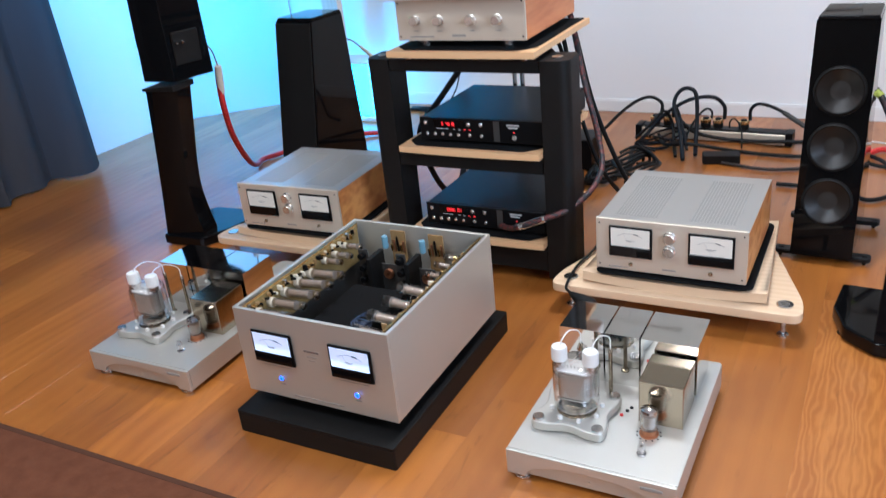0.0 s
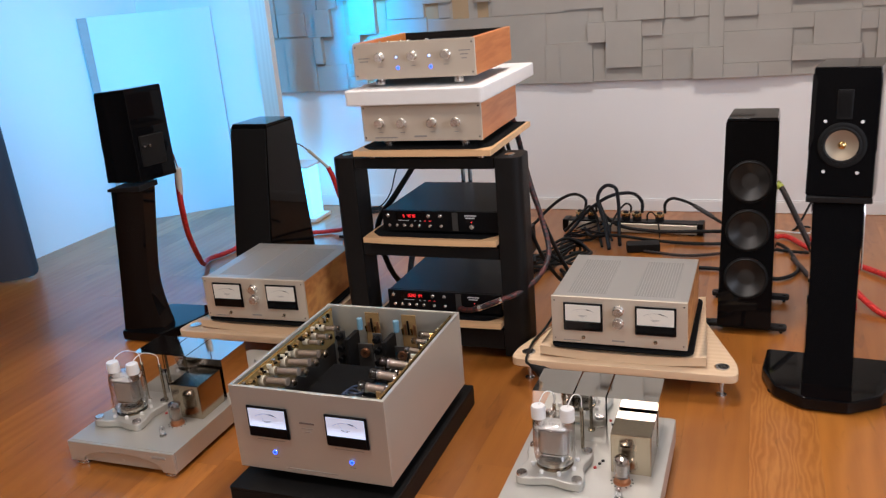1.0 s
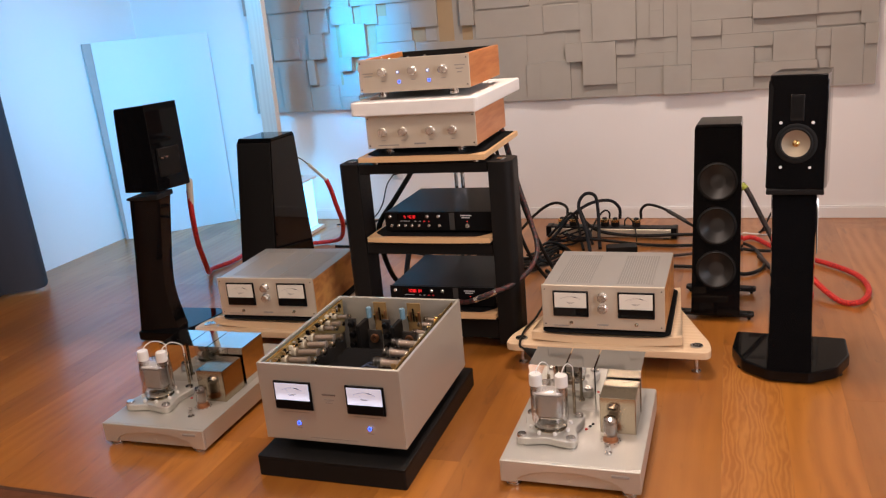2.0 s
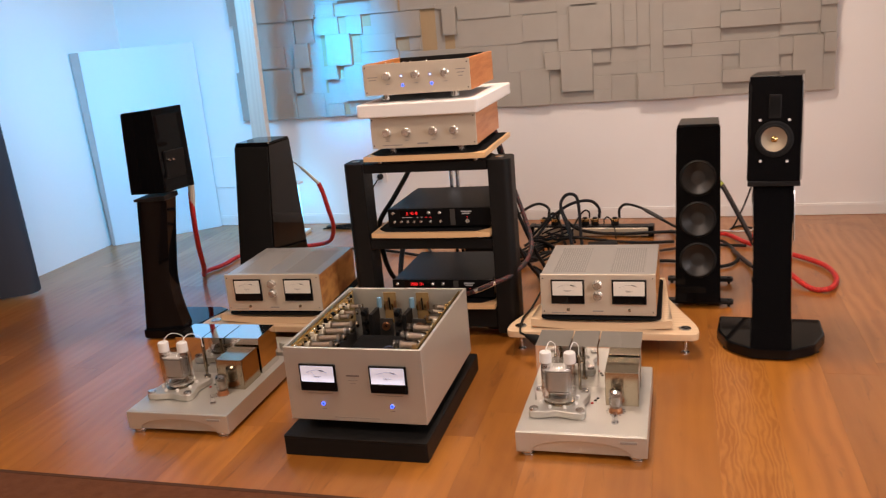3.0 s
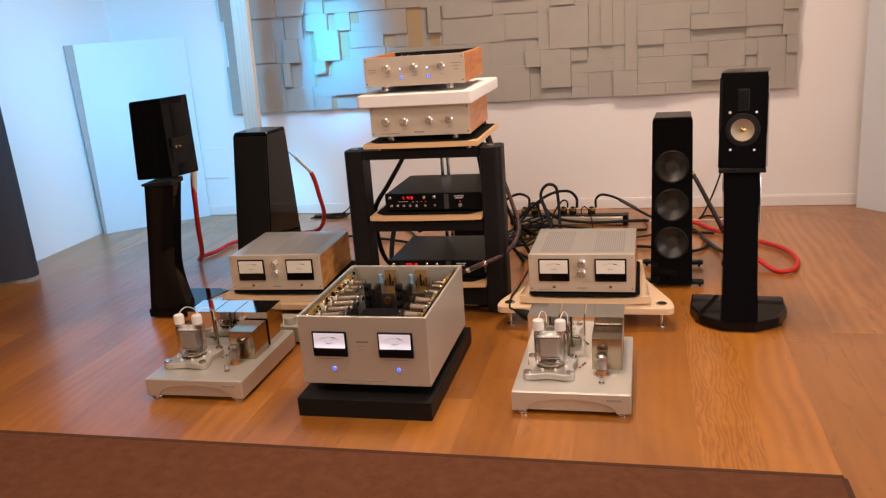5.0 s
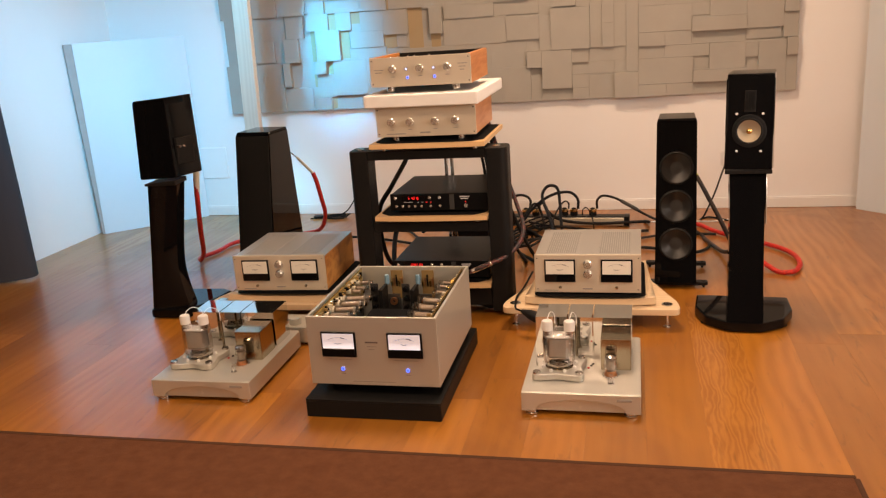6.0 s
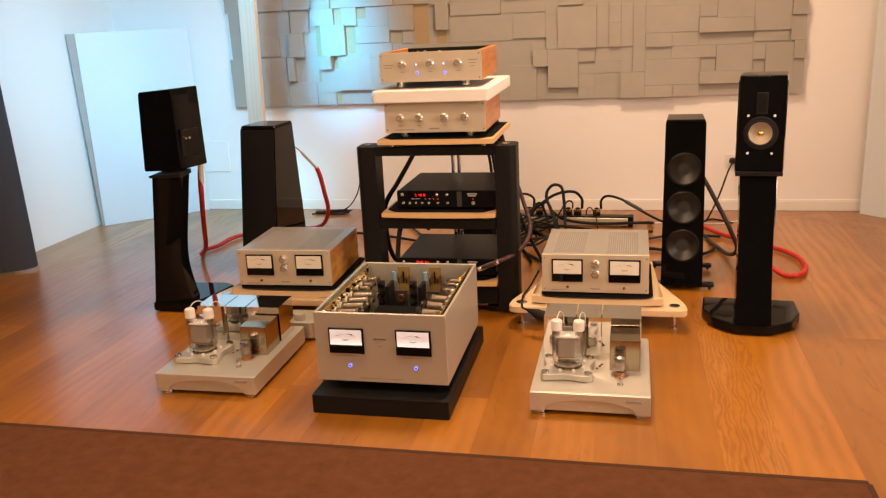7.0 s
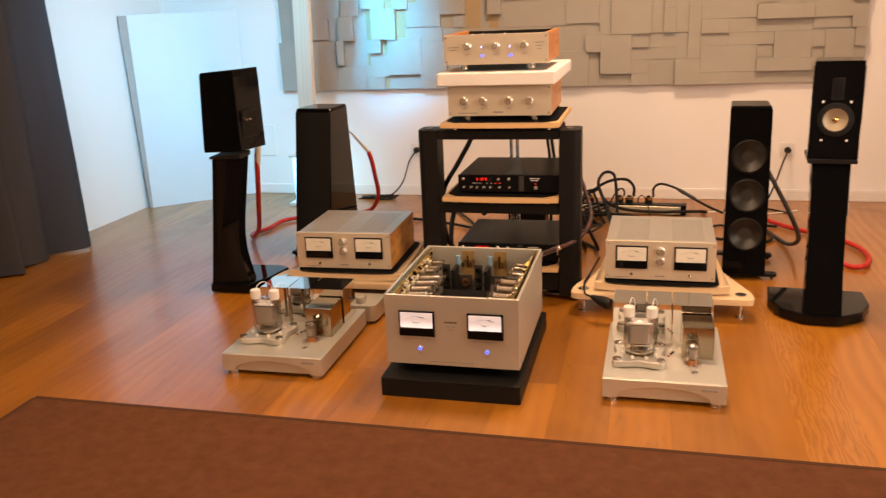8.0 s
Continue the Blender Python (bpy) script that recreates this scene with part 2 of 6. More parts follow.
PLY = timber("pale_birch_board", (0.72, 0.54, 0.345), (0.67, 0.49, 0.30), axis=0, rough=0.5, rings=14.0, turn=9.0)
SHELF_PLY = timber("honey_plywood", (0.76, 0.50, 0.255), (0.66, 0.41, 0.195), axis=0, rough=0.45, rings=22.0, turn=9.0)
POST_WOOD = timber("pale_painted_post", (0.78, 0.71, 0.60), (0.72, 0.64, 0.53), axis=2, rough=0.55, rings=14.0, turn=10.0)
PCB = surface("gold_circuit_board", (0.42, 0.31, 0.11), (0.20, 0.14, 0.05), rough=0.4, metal=0.3, scale=70, fine=300)
PCB_BROWN = surface("brown_circuit_board", (0.34, 0.22, 0.085), (0.22, 0.135, 0.05), rough=0.45, scale=60)
CAP_BLUE = surface("blue_capacitor", (0.22, 0.38, 0.48), (0.16, 0.30, 0.40), rough=0.35, scale=40)
WIRE_BLUE = surface("blue_wire", (0.03, 0.05, 0.11), rough=0.4, scale=90)
RED_SLEEVE = braided("red_braided_sleeve", (0.75, 0.035, 0.020), (0.42, 0.012, 0.010), 160)
DARK_BRAID = braided("dark_red_braided_sleeve", (0.11, 0.026, 0.022), (0.018, 0.016, 0.018), 75)
BROWN_BRAID = braided("brown_braided_sleeve", (0.05, 0.028, 0.022), (0.016, 0.013, 0.012), 120)
DARK_CONE = surface("black_driver_cone", (0.018, 0.0175, 0.017), (0.012, 0.0116, 0.0112), rough=0.36, scale=30, fine=200, bump=0.15, spec=0.5)
DUST_CAP = surface("grey_dust_cap", (0.026, 0.025, 0.024), (0.020, 0.019, 0.018), rough=0.42, scale=30)
GOLD_CONE = surface("pale_gold_cone", (0.50, 0.43, 0.32), (0.42, 0.36, 0.27), rough=0.36, metal=0.85, scale=12, fine=200)
WHITE_PLASTIC = surface("white_plastic", (0.78, 0.77, 0.75), (0.72, 0.71, 0.69), rough=0.4, scale=20)
YELLOW = surface("yellow_green_band", (0.45, 0.50, 0.06), rough=0.5, scale=40)
DARK_INK = surface("dark_print", (0.17, 0.14, 0.125), rough=0.6, scale=50)
# darker board tone: the shade in the gap beside the corner board, as colour
SHADED_EDGE = surface("shaded_board_edge", (0.42, 0.385, 0.365), (0.34, 0.31, 0.29), rough=0.8, scale=14, bump=0.2)
INK = surface("grey_print", (0.34, 0.32, 0.29), rough=0.6, scale=50)
PALE_INK = surface("pale_print", (0.56, 0.56, 0.56), rough=0.6, scale=50)
DIAL = surface("cream_dial_card", (0.80, 0.77, 0.68), (0.76, 0.73, 0.64), rough=0.6, scale=20)
DIAL_LOW = [glow("lit_dial_low", (0.82, 0.86, 1.0), 0.33 + 0.13 * k) for k in range(3)]
DIAL_LIT = glow("lit_dial_card", (0.80, 0.84, 1.0), 0.22)
TUBE_CORE = surface("dark_tube_core", (0.50, 0.43, 0.36), (0.26, 0.22, 0.18), rough=0.38, metal=0.2, scale=90)
INNER = surface("dark_inner_lining", (0.05, 0.047, 0.044), (0.035, 0.033, 0.030), rough=0.55, metal=0.2, scale=12)
RED_LED = glow("red_display_segment", (1.0, 0.03, 0.03), 0.40)
BLUE_LED = glow("blue_indicator", (0.06, 0.12, 1.0), 3.0)
WHITE_LED = glow("pale_blue_indicator", (0.42, 0.52, 1.0), 2.0)
CYAN_GLOW = glow("blue_lamp_diffuser", (0.22, 0.68, 1.0), 2.6)
PANEL_GLOW = glow("warm_ceiling_diffuser", (1.0, 0.82, 0.62), 2.0)
GLASS = clear_glass("tube_glass", (0.93, 0.925, 0.92))
SMALL_GLASS = clear_glass("small_tube_glass", (0.88, 0.84, 0.80), 0.14, 0.35)
# darker top-plate silver, with the shade between ribs painted in
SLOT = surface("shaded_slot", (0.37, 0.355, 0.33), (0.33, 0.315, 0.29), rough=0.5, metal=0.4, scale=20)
KNOB = surface("bright_turned_knob", (0.80, 0.78, 0.73), (0.74, 0.72, 0.67), rough=0.24, metal=0.88, scale=30)
METER_GLASS = clear_glass("meter_glass", dirt=0.03)


# ---- mesh tools ----
def box(x0, x1, y0, y1, z0, z1, bevel=0.0, seg=2, bm=None):
    own = bmesh.new()
    bmesh.ops.create_cube(own, size=1.0, matrix=Matrix.LocRotScale(((x0 + x1) / 2, (y0 + y1) / 2, (z0 + z1) / 2), None, (x1 - x0, y1 - y0, z1 - z0)))
    if bevel:
        bmesh.ops.bevel(own, geom=own.edges[:], offset=bevel, segments=seg, affect="EDGES", profile=0.5)
    return joined(bm, own)


def joined(bm, own):
    if bm is None:
        return own
    me = bpy.data.meshes.new("scratch")
    own.to_mesh(me)
    own.free()
    bm.from_mesh(me)
    bpy.data.meshes.remove(me)
    return bm


def prism(poly, z0, z1, bevel=0.0, seg=2, bm=None, m=None, top=None):
    """An upright slab over a plan outline; top may be another outline."""
    own = bmesh.new()
    lo = [own.verts.new((x, y, z0)) for x, y in poly]
    hi = [own.verts.new((x, y, z1)) for x, y in (top or poly)]
    own.faces.new(lo[::-1])
    own.faces.new(hi)
    for i in range(len(poly)):
        j = (i + 1) % len(poly)
        own.faces.new((lo[i], lo[j], hi[j], hi[i]))
    bmesh.ops.recalc_face_normals(own, faces=own.faces[:])
    if bevel:
        bmesh.ops.bevel(own, geom=own.edges[:], offset=bevel, segments=seg, affect="EDGES", profile=0.5)
    if m is not None:
        own.transform(m)
    return joined(bm, own)


def rounded(w, d, r, n=5, cx=0.0, cy=0.0):
    """Plan outline of a rectangle with round corners."""
    pts = []
    for sx, sy, a0 in ((1, 1, 0), (-1, 1, 90), (-1, -1, 180), (1, -1, 270)):
        for i in range(n + 1):
            a = radians(a0 + 90 * i / n)
            pts.append((cx + sx * (w / 2 - r) + r * math.cos(a), cy + sy * (d / 2 - r) + r * math.sin(a)))
    return pts


def soft_outline(poly, r, n=4):
    """Rounds the corners of any convex plan outline."""
    out = []
    k = len(poly)
    for i in range(k):
        p0, p1, p2 = Vector(poly[i - 1]), Vector(poly[i]), Vector(poly[(i + 1) % k])
        a, b = p1 + (p0 - p1).normalized() * r, p1 + (p2 - p1).normalized() * r
        for j in range(n + 1):
            t = j / n
            q = a * (1 - t) ** 2 + p1 * 2 * t * (1 - t) + b * t ** 2
            out.append((q.x, q.y))
    return out


def turned(profile, seg=24, m=None, bm=None, closed=True):
    """A turned body round z from (radius, height) pairs."""
    own = bmesh.new()
    rings = []
    for r, z in profile:
        if r < 1e-5:
            rings.append([own.verts.new((0, 0, z))])
        else:
            rings.append([own.verts.new((r * math.cos(2 * math.pi * i / seg), r * math.sin(2 * math.pi * i / seg), z)) for i in range(seg)])
    for a, b in zip(rings, rings[1:]):
        for i in range(seg):
            j = (i + 1) % seg
            quad = [a[0] if len(a) == 1 else a[i], a[0] if len(a) == 1 else a[j], b[0] if len(b) == 1 else b[j], b[0] if len(b) == 1 else b[i]]
            quad = [v for n_, v in enumerate(quad) if v not in quad[:n_]]
            if len(quad) > 2:
                own.faces.new(quad)
    for ring, flip in ((rings[0], True), (rings[-1], False)):
        if closed and len(ring) > 2:
            own.faces.new(ring[::-1] if flip else ring)
    bmesh.ops.recalc_face_normals(own, faces=own.faces[:])
    if m is not None:
        own.transform(m)
    return joined(bm, own)


def rod(p, q, r, r2=None, seg=14, bm=None):
    p, q = Vector(p), Vector(q)
    m = Matrix.Translation(p) @ (q - p).to_track_quat("Z", "Y").to_matrix().to_4x4()
    return turned([(r, 0), (r if r2 is None else r2, (q - p).length)], seg, m, bm)


def smooth_path(pts, steps=8):
    pts = [Vector(p) for p in pts]
    ext = [pts[0] * 2 - pts[1]] + pts + [pts[-1] * 2 - pts[-2]]
    out = []
    for i in range(1, len(ext) - 2):
        p0, p1, p2, p3 = ext[i - 1:i + 3]
        for k in range(steps):
            t = k / steps
            out.append(0.5 * (2 * p1 + (p2 - p0) * t + (2 * p0 - 5 * p1 + 4 * p2 - p3) * t * t + (3 * p1 - p0 - 3 * p2 + p3) * t ** 3))
    return out + [pts[-1]]


def hose(pts, r, seg=10, steps=8, bm=None):
    """A round cable through the given places."""
    path = smooth_path(pts, steps)
    own = bmesh.new()
    rings, side = [], Vector((0.3, 0.5, 0.8))
    for i, p in enumerate(path):
        d = (path[min(i + 1, len(path) - 1)] - path[max(i - 1, 0)]).normalized()
        side = (side - d * side.dot(d)).normalized()
        up = d.cross(side)
        rings.append([own.verts.new(p + r * (side * math.cos(2 * math.pi * k / seg) + up * math.sin(2 * math.pi * k / seg))) for k in range(seg)])
    for a, b in zip(rings, rings[1:]):
        for k in range(seg):
            own.faces.new((a[k], a[(k + 1) % seg], b[(k + 1) % seg], b[k]))
    own.faces.new(rings[0][::-1])
    own.faces.new(rings[-1])
    bmesh.ops.recalc_face_normals(own, faces=own.faces[:])
    return joined(bm, own)


def link(name, bm, material, smooth=38):
    """Links a mesh with smooth edges whose normals lean to the larger faces, so that flat sides stay flat."""
    me = bpy.data.meshes.new(name)
    bm.normal_update()
    limit = math.cos(radians(smooth))
    size = {f: f.calc_area() for f in bm.faces}
    normals = []
    for f in bm.faces:
        fn = f.normal
        for v in f.verts:
            n = Vector((0, 0, 0))
            for g in v.link_faces:
                if g.normal.dot(fn) > limit:
                    n += g.normal * size[g]
            normals.append(n.normalized() if n.length > 1e-14 else fn.copy())
    bm.to_mesh(me)
    bm.free()
    me.materials.append(material)
    me.shade_smooth()
    me.normals_split_custom_set(normals)
    return new(name, me)


def part(name, bm, material, parent, label=""):
    ob = link(name, bm, material)
    ob.parent = parent
    return tagged(ob, label)


def thing(name, label, category, m=None, group=""):
    ob = new(name)
    ob.empty_display_size = 0.1
    if m is not None:
        ob.matrix_world = m
    return tagged(ob, label, category, group)


def single(name, bm, material, label, category, group="", kind=""):
    return tagged(link(name, bm, material), label, category, group, kind)


FRONT = pose(0, 0, 0, 90)           # turns a body made round z so that it points to -y


def facing(x, y, z):
    return Matrix.Translation((x, y, z)) @ FRONT


# ---- the room ----
def structure(name, bm, material, label, category):
    return single(name, bm, material, label, category, kind="structure")


floor = structure("floor", box(X0 - 0.15, X1 + 0.15, Y0 - 0.15, Y1 + 0.15, -0.10, -0.016), BLACK_FELT, "honey-coloured oak plank floor", "floor")
structure("wall_north", box(X0 - 0.15, X1 + 0.15, Y1, Y1 + 0.15, 0, CEIL), WALL, "white painted wall behind the acoustic panelling", "wall")
structure("wall_south", box(X0 - 0.15, X1 + 0.15, Y0 - 0.15, Y0, 0, CEIL), DARK_WALL, "plain dark painted wall", "wall")
structure("wall_west", box(X0 - 0.15, X0, Y0, Y1, 0, CEIL), WALL, "white painted wall tinted by blue lamp light", "wall")
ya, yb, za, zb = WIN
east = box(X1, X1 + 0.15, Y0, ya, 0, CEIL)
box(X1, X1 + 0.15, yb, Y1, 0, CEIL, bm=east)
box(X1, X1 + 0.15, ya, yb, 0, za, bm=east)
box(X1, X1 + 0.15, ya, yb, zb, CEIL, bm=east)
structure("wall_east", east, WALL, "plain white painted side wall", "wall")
# added window, out of view, that houses the side fill lamp
win = tagged(new("added_window"), "white framed window, unseen, added in the side wall for side light", "window", kind="structure")
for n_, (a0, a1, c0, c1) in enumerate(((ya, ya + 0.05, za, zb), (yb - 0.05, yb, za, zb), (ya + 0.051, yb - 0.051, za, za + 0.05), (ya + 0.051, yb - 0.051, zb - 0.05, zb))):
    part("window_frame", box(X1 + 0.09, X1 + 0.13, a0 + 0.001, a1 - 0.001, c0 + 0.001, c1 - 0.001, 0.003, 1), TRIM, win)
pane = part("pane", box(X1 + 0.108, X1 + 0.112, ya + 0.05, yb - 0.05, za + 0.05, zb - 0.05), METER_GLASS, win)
pane.visible_shadow = False
structure("ceiling", box(X0 - 0.15, X1 + 0.15, Y0 - 0.15, Y1 + 0.15, CEIL, CEIL + 0.1), CEILING, "plain white painted ceiling", "ceiling")


def skirting(x0, x1):
    bm = box(x0, x1, Y1 - 0.013, Y1 + 0.002, 0.002, 0.058)
    box(x0, x1, Y1 - 0.009, Y1 + 0.002, 0.058, 0.066, bm=bm)
    return bm


structure("baseboard", skirting(X0, X1 - 0.014), TRIM, "low white painted skirting board", "baseboard")

for x, y, watts in CEILING_SPOTS:
    lamp = thing("ceiling_light", "flat square ceiling light with a warm diffuser", "ceiling light", pose(x, y, CEIL), "ceiling lights")
    part("frame", box(-0.30, 0.30, -0.30, 0.30, -0.022, -0.001, 0.004), TRIM, lamp)
    part("diffuser", box(-0.27, 0.27, -0.27, 0.27, -0.028, -0.0225, 0.001), PANEL_GLOW, lamp)


def wall_socket(x, z):
    s = thing("wall_socket", "white round-plug wall socket with a black plug in it", "socket", pose(x, Y1, z), "wall sockets")
    part("plate", prism(rounded(0.082, 0.082, 0.008), 0, 0.010, 0.002, m=FRONT), WHITE_PLASTIC, s)
    part("plug", turned([(0.019, 0.011), (0.019, 0.030), (0.014, 0.042), (0.006, 0.05)], 18, FRONT), RUBBER, s)
    return s


wall_socket(-1.75, 0.303)
wall_socket(0.52, 0.307)

# acoustic wall panelling: blocks of several depths on a backing (centimetres: left, right, bottom, top, depth step)
BLOCKS_A = [(-262, -253, 103, 144, 1), (-251, -236, 130, 143, 2), (-247, -222, 115, 129, 1), (-265, -244, 72, 101, 1), (-247, -229, 102, 115, 2), (-244, -225, 72, 101, 2), (-229, -221, 101, 130, 1), (-236, -222, 131, 142, 1), (-222, -206, 130, 138, 3), (-220, -208, 116, 130, 2), (-222, -212, 101, 116, 3), (-224, -219, 86, 101, 3), (-254, -248, 102, 130, 2), (-262, -252, 72, 103, 1)]
BLOCKS_B = [(-206, -195, 131, 137, 2), (-206, -191, 120, 130, 2), (-200, -184, 101, 120, 3), (-186, -176, 119, 130, 2), (-192, -166, 130, 139, 2), (-170, -155, 118, 129, 2), (-177, -155, 108, 118, 2), (-202, -194, 93, 101, 3), (-190, -168, 79, 101, 2), (-202, -190, 78, 93, 2), (-204, -193, 71, 78, 2), (-190, -171, 70, 79, 1), (-226, -206, 71, 85, 1), (-213, -204, 85, 115, 1), (-178, -154, 99, 108, 2), (-222, -195, 138, 141, 1)]
BLOCKS_C = [(-146, -129, 130, 137, 2), (-155, -139, 115, 129, 2), (-147, -140, 107, 115, 1), (-130, -125, 106, 130, 1), (-125, -117, 114, 129, 3), (-129, -116, 129, 136, 2), (-116, -85, 122, 130, 2), (-117, -78, 106, 122, 1), (-116, -85, 130, 135, 1), (-85, -58, 122, 133, 1), (-78, -58, 107, 121, 2), (-88, -66, 90, 107, 1), (-89, -81, 69, 90, 2), (-81, -64, 70, 91, 2), (-66, -57, 90, 100, 3), (-64, -58, 70, 90, 1), (-151, -88, 69, 106, 1), (-169, -152, 70, 99, 2)]
BLOCKS_D = [(-58, -50, 120, 132, 1), (-58, -51, 100, 120, 2), (-51, -28, 100, 124, 3), (-50, -36, 125, 131, 2), (-36, -28, 124, 130, 1), (-28, -21, 100, 130, 1), (-21, -14, 114, 130, 2), (-14, -7, 100, 129, 1), (-21, -14, 100, 114, 2), (-57, -39, 77, 100, 3), (-39, -29, 92, 100, 2), (-39, -14, 85, 92, 1), (-39, -29, 77, 85, 2), (-29, -14, 70, 84, 1), (-58, -39, 70, 77, 1), (-39, -29, 70, 77, 2), (-29, -7, 92, 100, 1), (-7, 0, 85, 129, 2), (-14, 0, 70, 85, 3)]
BLOCKS_E = [(0, 15, 122, 128, 2), (15, 40, 122, 127, 1), (0, 30, 107, 122, 2), (0, 15, 99, 107, 3), (15, 30, 99, 107, 2), (30, 40, 115, 122, 1), (40, 60, 114, 125, 2), (30, 60, 106, 114, 3), (60, 80, 106, 124, 2), (60, 79, 100, 106, 1), (30, 60, 99, 106, 1), (80, 88, 114, 123, 3), (80, 88, 100, 114, 2)]
BLOCKS_F = [(0, 15, 92, 99, 2), (15, 40, 92, 99, 2), (0, 31, 77, 92, 2), (0, 16, 70, 77, 3), (16, 31, 70, 77, 2), (31, 40, 85, 92, 1), (31, 61, 77, 84, 3), (40, 60, 84, 99, 2), (31, 61, 70, 77, 1), (60, 67, 90, 98, 2), (61, 67, 70, 90, 1), (67, 82, 70, 99, 2), (82, 88, 90, 100, 3), (82, 88, 71, 90, 2)]
STEP = (0.0, 0.030, 0.043, 0.060)
panelling = thing("acoustic_panelling", "grey foam acoustic wall panelling of stepped rectangular blocks", "acoustic panel", pose(-0.88, Y1, 0.70))
part("backing", box(-1.75, 1.75, -0.026, -0.001, 0.0, 1.84), FELT, panelling, "grey backing board")
part("bottom_strip", box(-1.75, 1.75, -0.0315, -0.0262, 0.001, 0.007), FELT, panelling, "grey strip along the lower edge")
GAPS = [(-195, -192, 131, 137), (-204, -200, 101, 120), (-191, -186, 120, 130), (-176, -170, 123, 130), (-184, -178, 102, 120), (-194, -190, 93, 101), (-204, -202, 85, 93), (-193, -190, 71, 78), (-153, -146, 130, 138), (-155, -147, 107, 115), (-139, -130, 106, 130), (-125, -119, 106, 114)]
for x0, x1, z0, z1 in GAPS:
    part("recess_strip", box(x0 / 100 + 0.88, x1 / 100 + 0.88, -0.0275, -0.0262, z0 / 100 - 0.70, z1 / 100 - 0.70), FELT_BACK, panelling, "beige recessed strip")
for run in (BLOCKS_A, BLOCKS_B, BLOCKS_C, BLOCKS_D, BLOCKS_E, BLOCKS_F):
    for x0, x1, z0, z1, d in run:
        for lift in (0.0, 0.60, 1.18):
            a0, a1 = (z0 if z0 > 73 else 70) / 100 + lift, z1 / 100 + lift
            if lift and (a0 < 1.26 or (lift > 1 and a0 < 1.84)):
                continue
            dy = STEP[d] + 0.0038 * math.sin(x0 * 1.7 + z0)
            tilt = 0.0008 * math.sin(z1 * 2.3 + x1)
            if not lift and a1 > 1.26:
                a1 = 1.30 + (a1 - 1.30) * 0.3
            part("foam_block", box(x0 / 100 + 0.88 + 0.0003, x1 / 100 + 0.88 - 0.0003, -dy - tilt, -0.0265, a0 - 0.70 + 0.0003, a1 - 0.70 - 0.0003, 0.0008, 1), FELT, panelling)

# white board across the corner, a little proud of the floor
diag = pose(-3.19, 4.115, 0, 0, 0, 42.5)
corner = thing("corner_board", "tall white board standing across the room corner", "board", diag)
part("board", box(-0.345, 0.345, -0.012, 0.012, 0.0, 1.225, 0.002), BOARD, corner)
# strip that paints the shadow line between board and wall
part("edge_strip", prism([(-0.362, -0.010), (-0.3455, -0.010), (-0.3455, 0.030), (-0.362, 0.030)], 0.0, 1.222, 0.002, 1, top=[(-0.398, -0.010), (-0.3455, -0.010), (-0.3455, 0.030), (-0.398, 0.030)]), SHADED_EDGE, corner, "narrow edge strip with the gap's shade in its colour, wider at the top")
corner = thing("corner_board", "tall pale grey board standing across the corner by the side wall", "board", pose(1.478, 4.052, 0, 0, 0, -46.5))
part("board", box(-0.345, 0.345, -0.012, 0.012, 0.0, 1.225, 0.002), BOARD, corner)

post = single("leaning_post", box(-0.048, 0.048, -0.022, 0.022, 0, 2.88, 0.003), POST_WOOD, "pale wooden post leaning beside the panelling", "post")
post.matrix_world = pose(-2.335, 3.945, 0.003, 8.5, 5.4, 0)
hatch = structure("wall_hatch", prism(rounded(0.19, 0.212, 0.004, 2), 0, 0.007, 0.0015, 1, m=pose(-2.845, Y1, 0.368) @ FRONT), WALL, "small flush white hatch cover low in the wall", "hatch")

# ---- curtain ----
def curtain_sheet():
    own = bmesh.new()
    cols, rows = 150, 14
    grid = []
    for i in range(cols + 1):
        u = i / cols
        y = -0.9 + 3.93 * u
        fold = math.sin(u * 118 + 1.1 * math.sin(u * 23)) * 0.5 + 0.35 * math.sin(u * 57 + 2)
        line = []
        for j in range(rows + 1):
            v = j / rows
            amp = 0.075 - 0.03 * v
            x = -0.13 + amp * fold + 0.02 * math.sin(v * 4 + u * 40) * (1 - v)
            line.append(own.verts.new((x, y + 0.02 * math.sin(v * 3 + u * 70) * (1 - v) - 0.03 * v * u, 0.012 + v * 2.8)))
        grid.append(line)
    for i in range(cols):
        for j in range(rows):
            own.faces.new((grid[i][j], grid[i + 1][j], grid[i + 1][j + 1], grid[i][j + 1]))
    bmesh.ops.recalc_face_normals(own, faces=own.faces[:])
    bmesh.ops.solidify(own, geom=own.faces[:], thickness=0.004)
    return own


drape = thing("curtain", "floor-length dark grey-blue curtain in deep folds", "curtain", pose(X0 + 0.30, 0, 0))
part("cloth", curtain_sheet(), CURTAIN, drape)
part("curtain_rail", box(-0.15, -0.10, -1.0, 3.2, 2.815, 2.84, 0.004), TRIM, drape, "white curtain rail")
for k in range(6):
    part("rail_bracket", box(-0.14, -0.11, -0.9 + 0.8 * k, -0.88 + 0.8 * k, 2.84, 2.90), TRIM, drape)

# ---- rug ----
rug = thing("rug", "large flat brown woven rug on the oak floor", "rug", pose(-0.847, -0.83, 0))
part("woven_field", box(-1.375, 1.375, -2.09, 2.09, 0.0, 0.013, 0.004), RUG, rug)
for sx, sy, w, d in ((0, 2.094, 1.38, 0.008), (0, -2.094, 1.38, 0.008), (1.379, 0, 0.008, 2.086), (-1.379, 0, 0.008, 2.086)):
    part("binding", box(sx - w, sx + w, sy - d, sy + d, 0.0, 0.0145, 0.003), RUG_EDGE, rug)


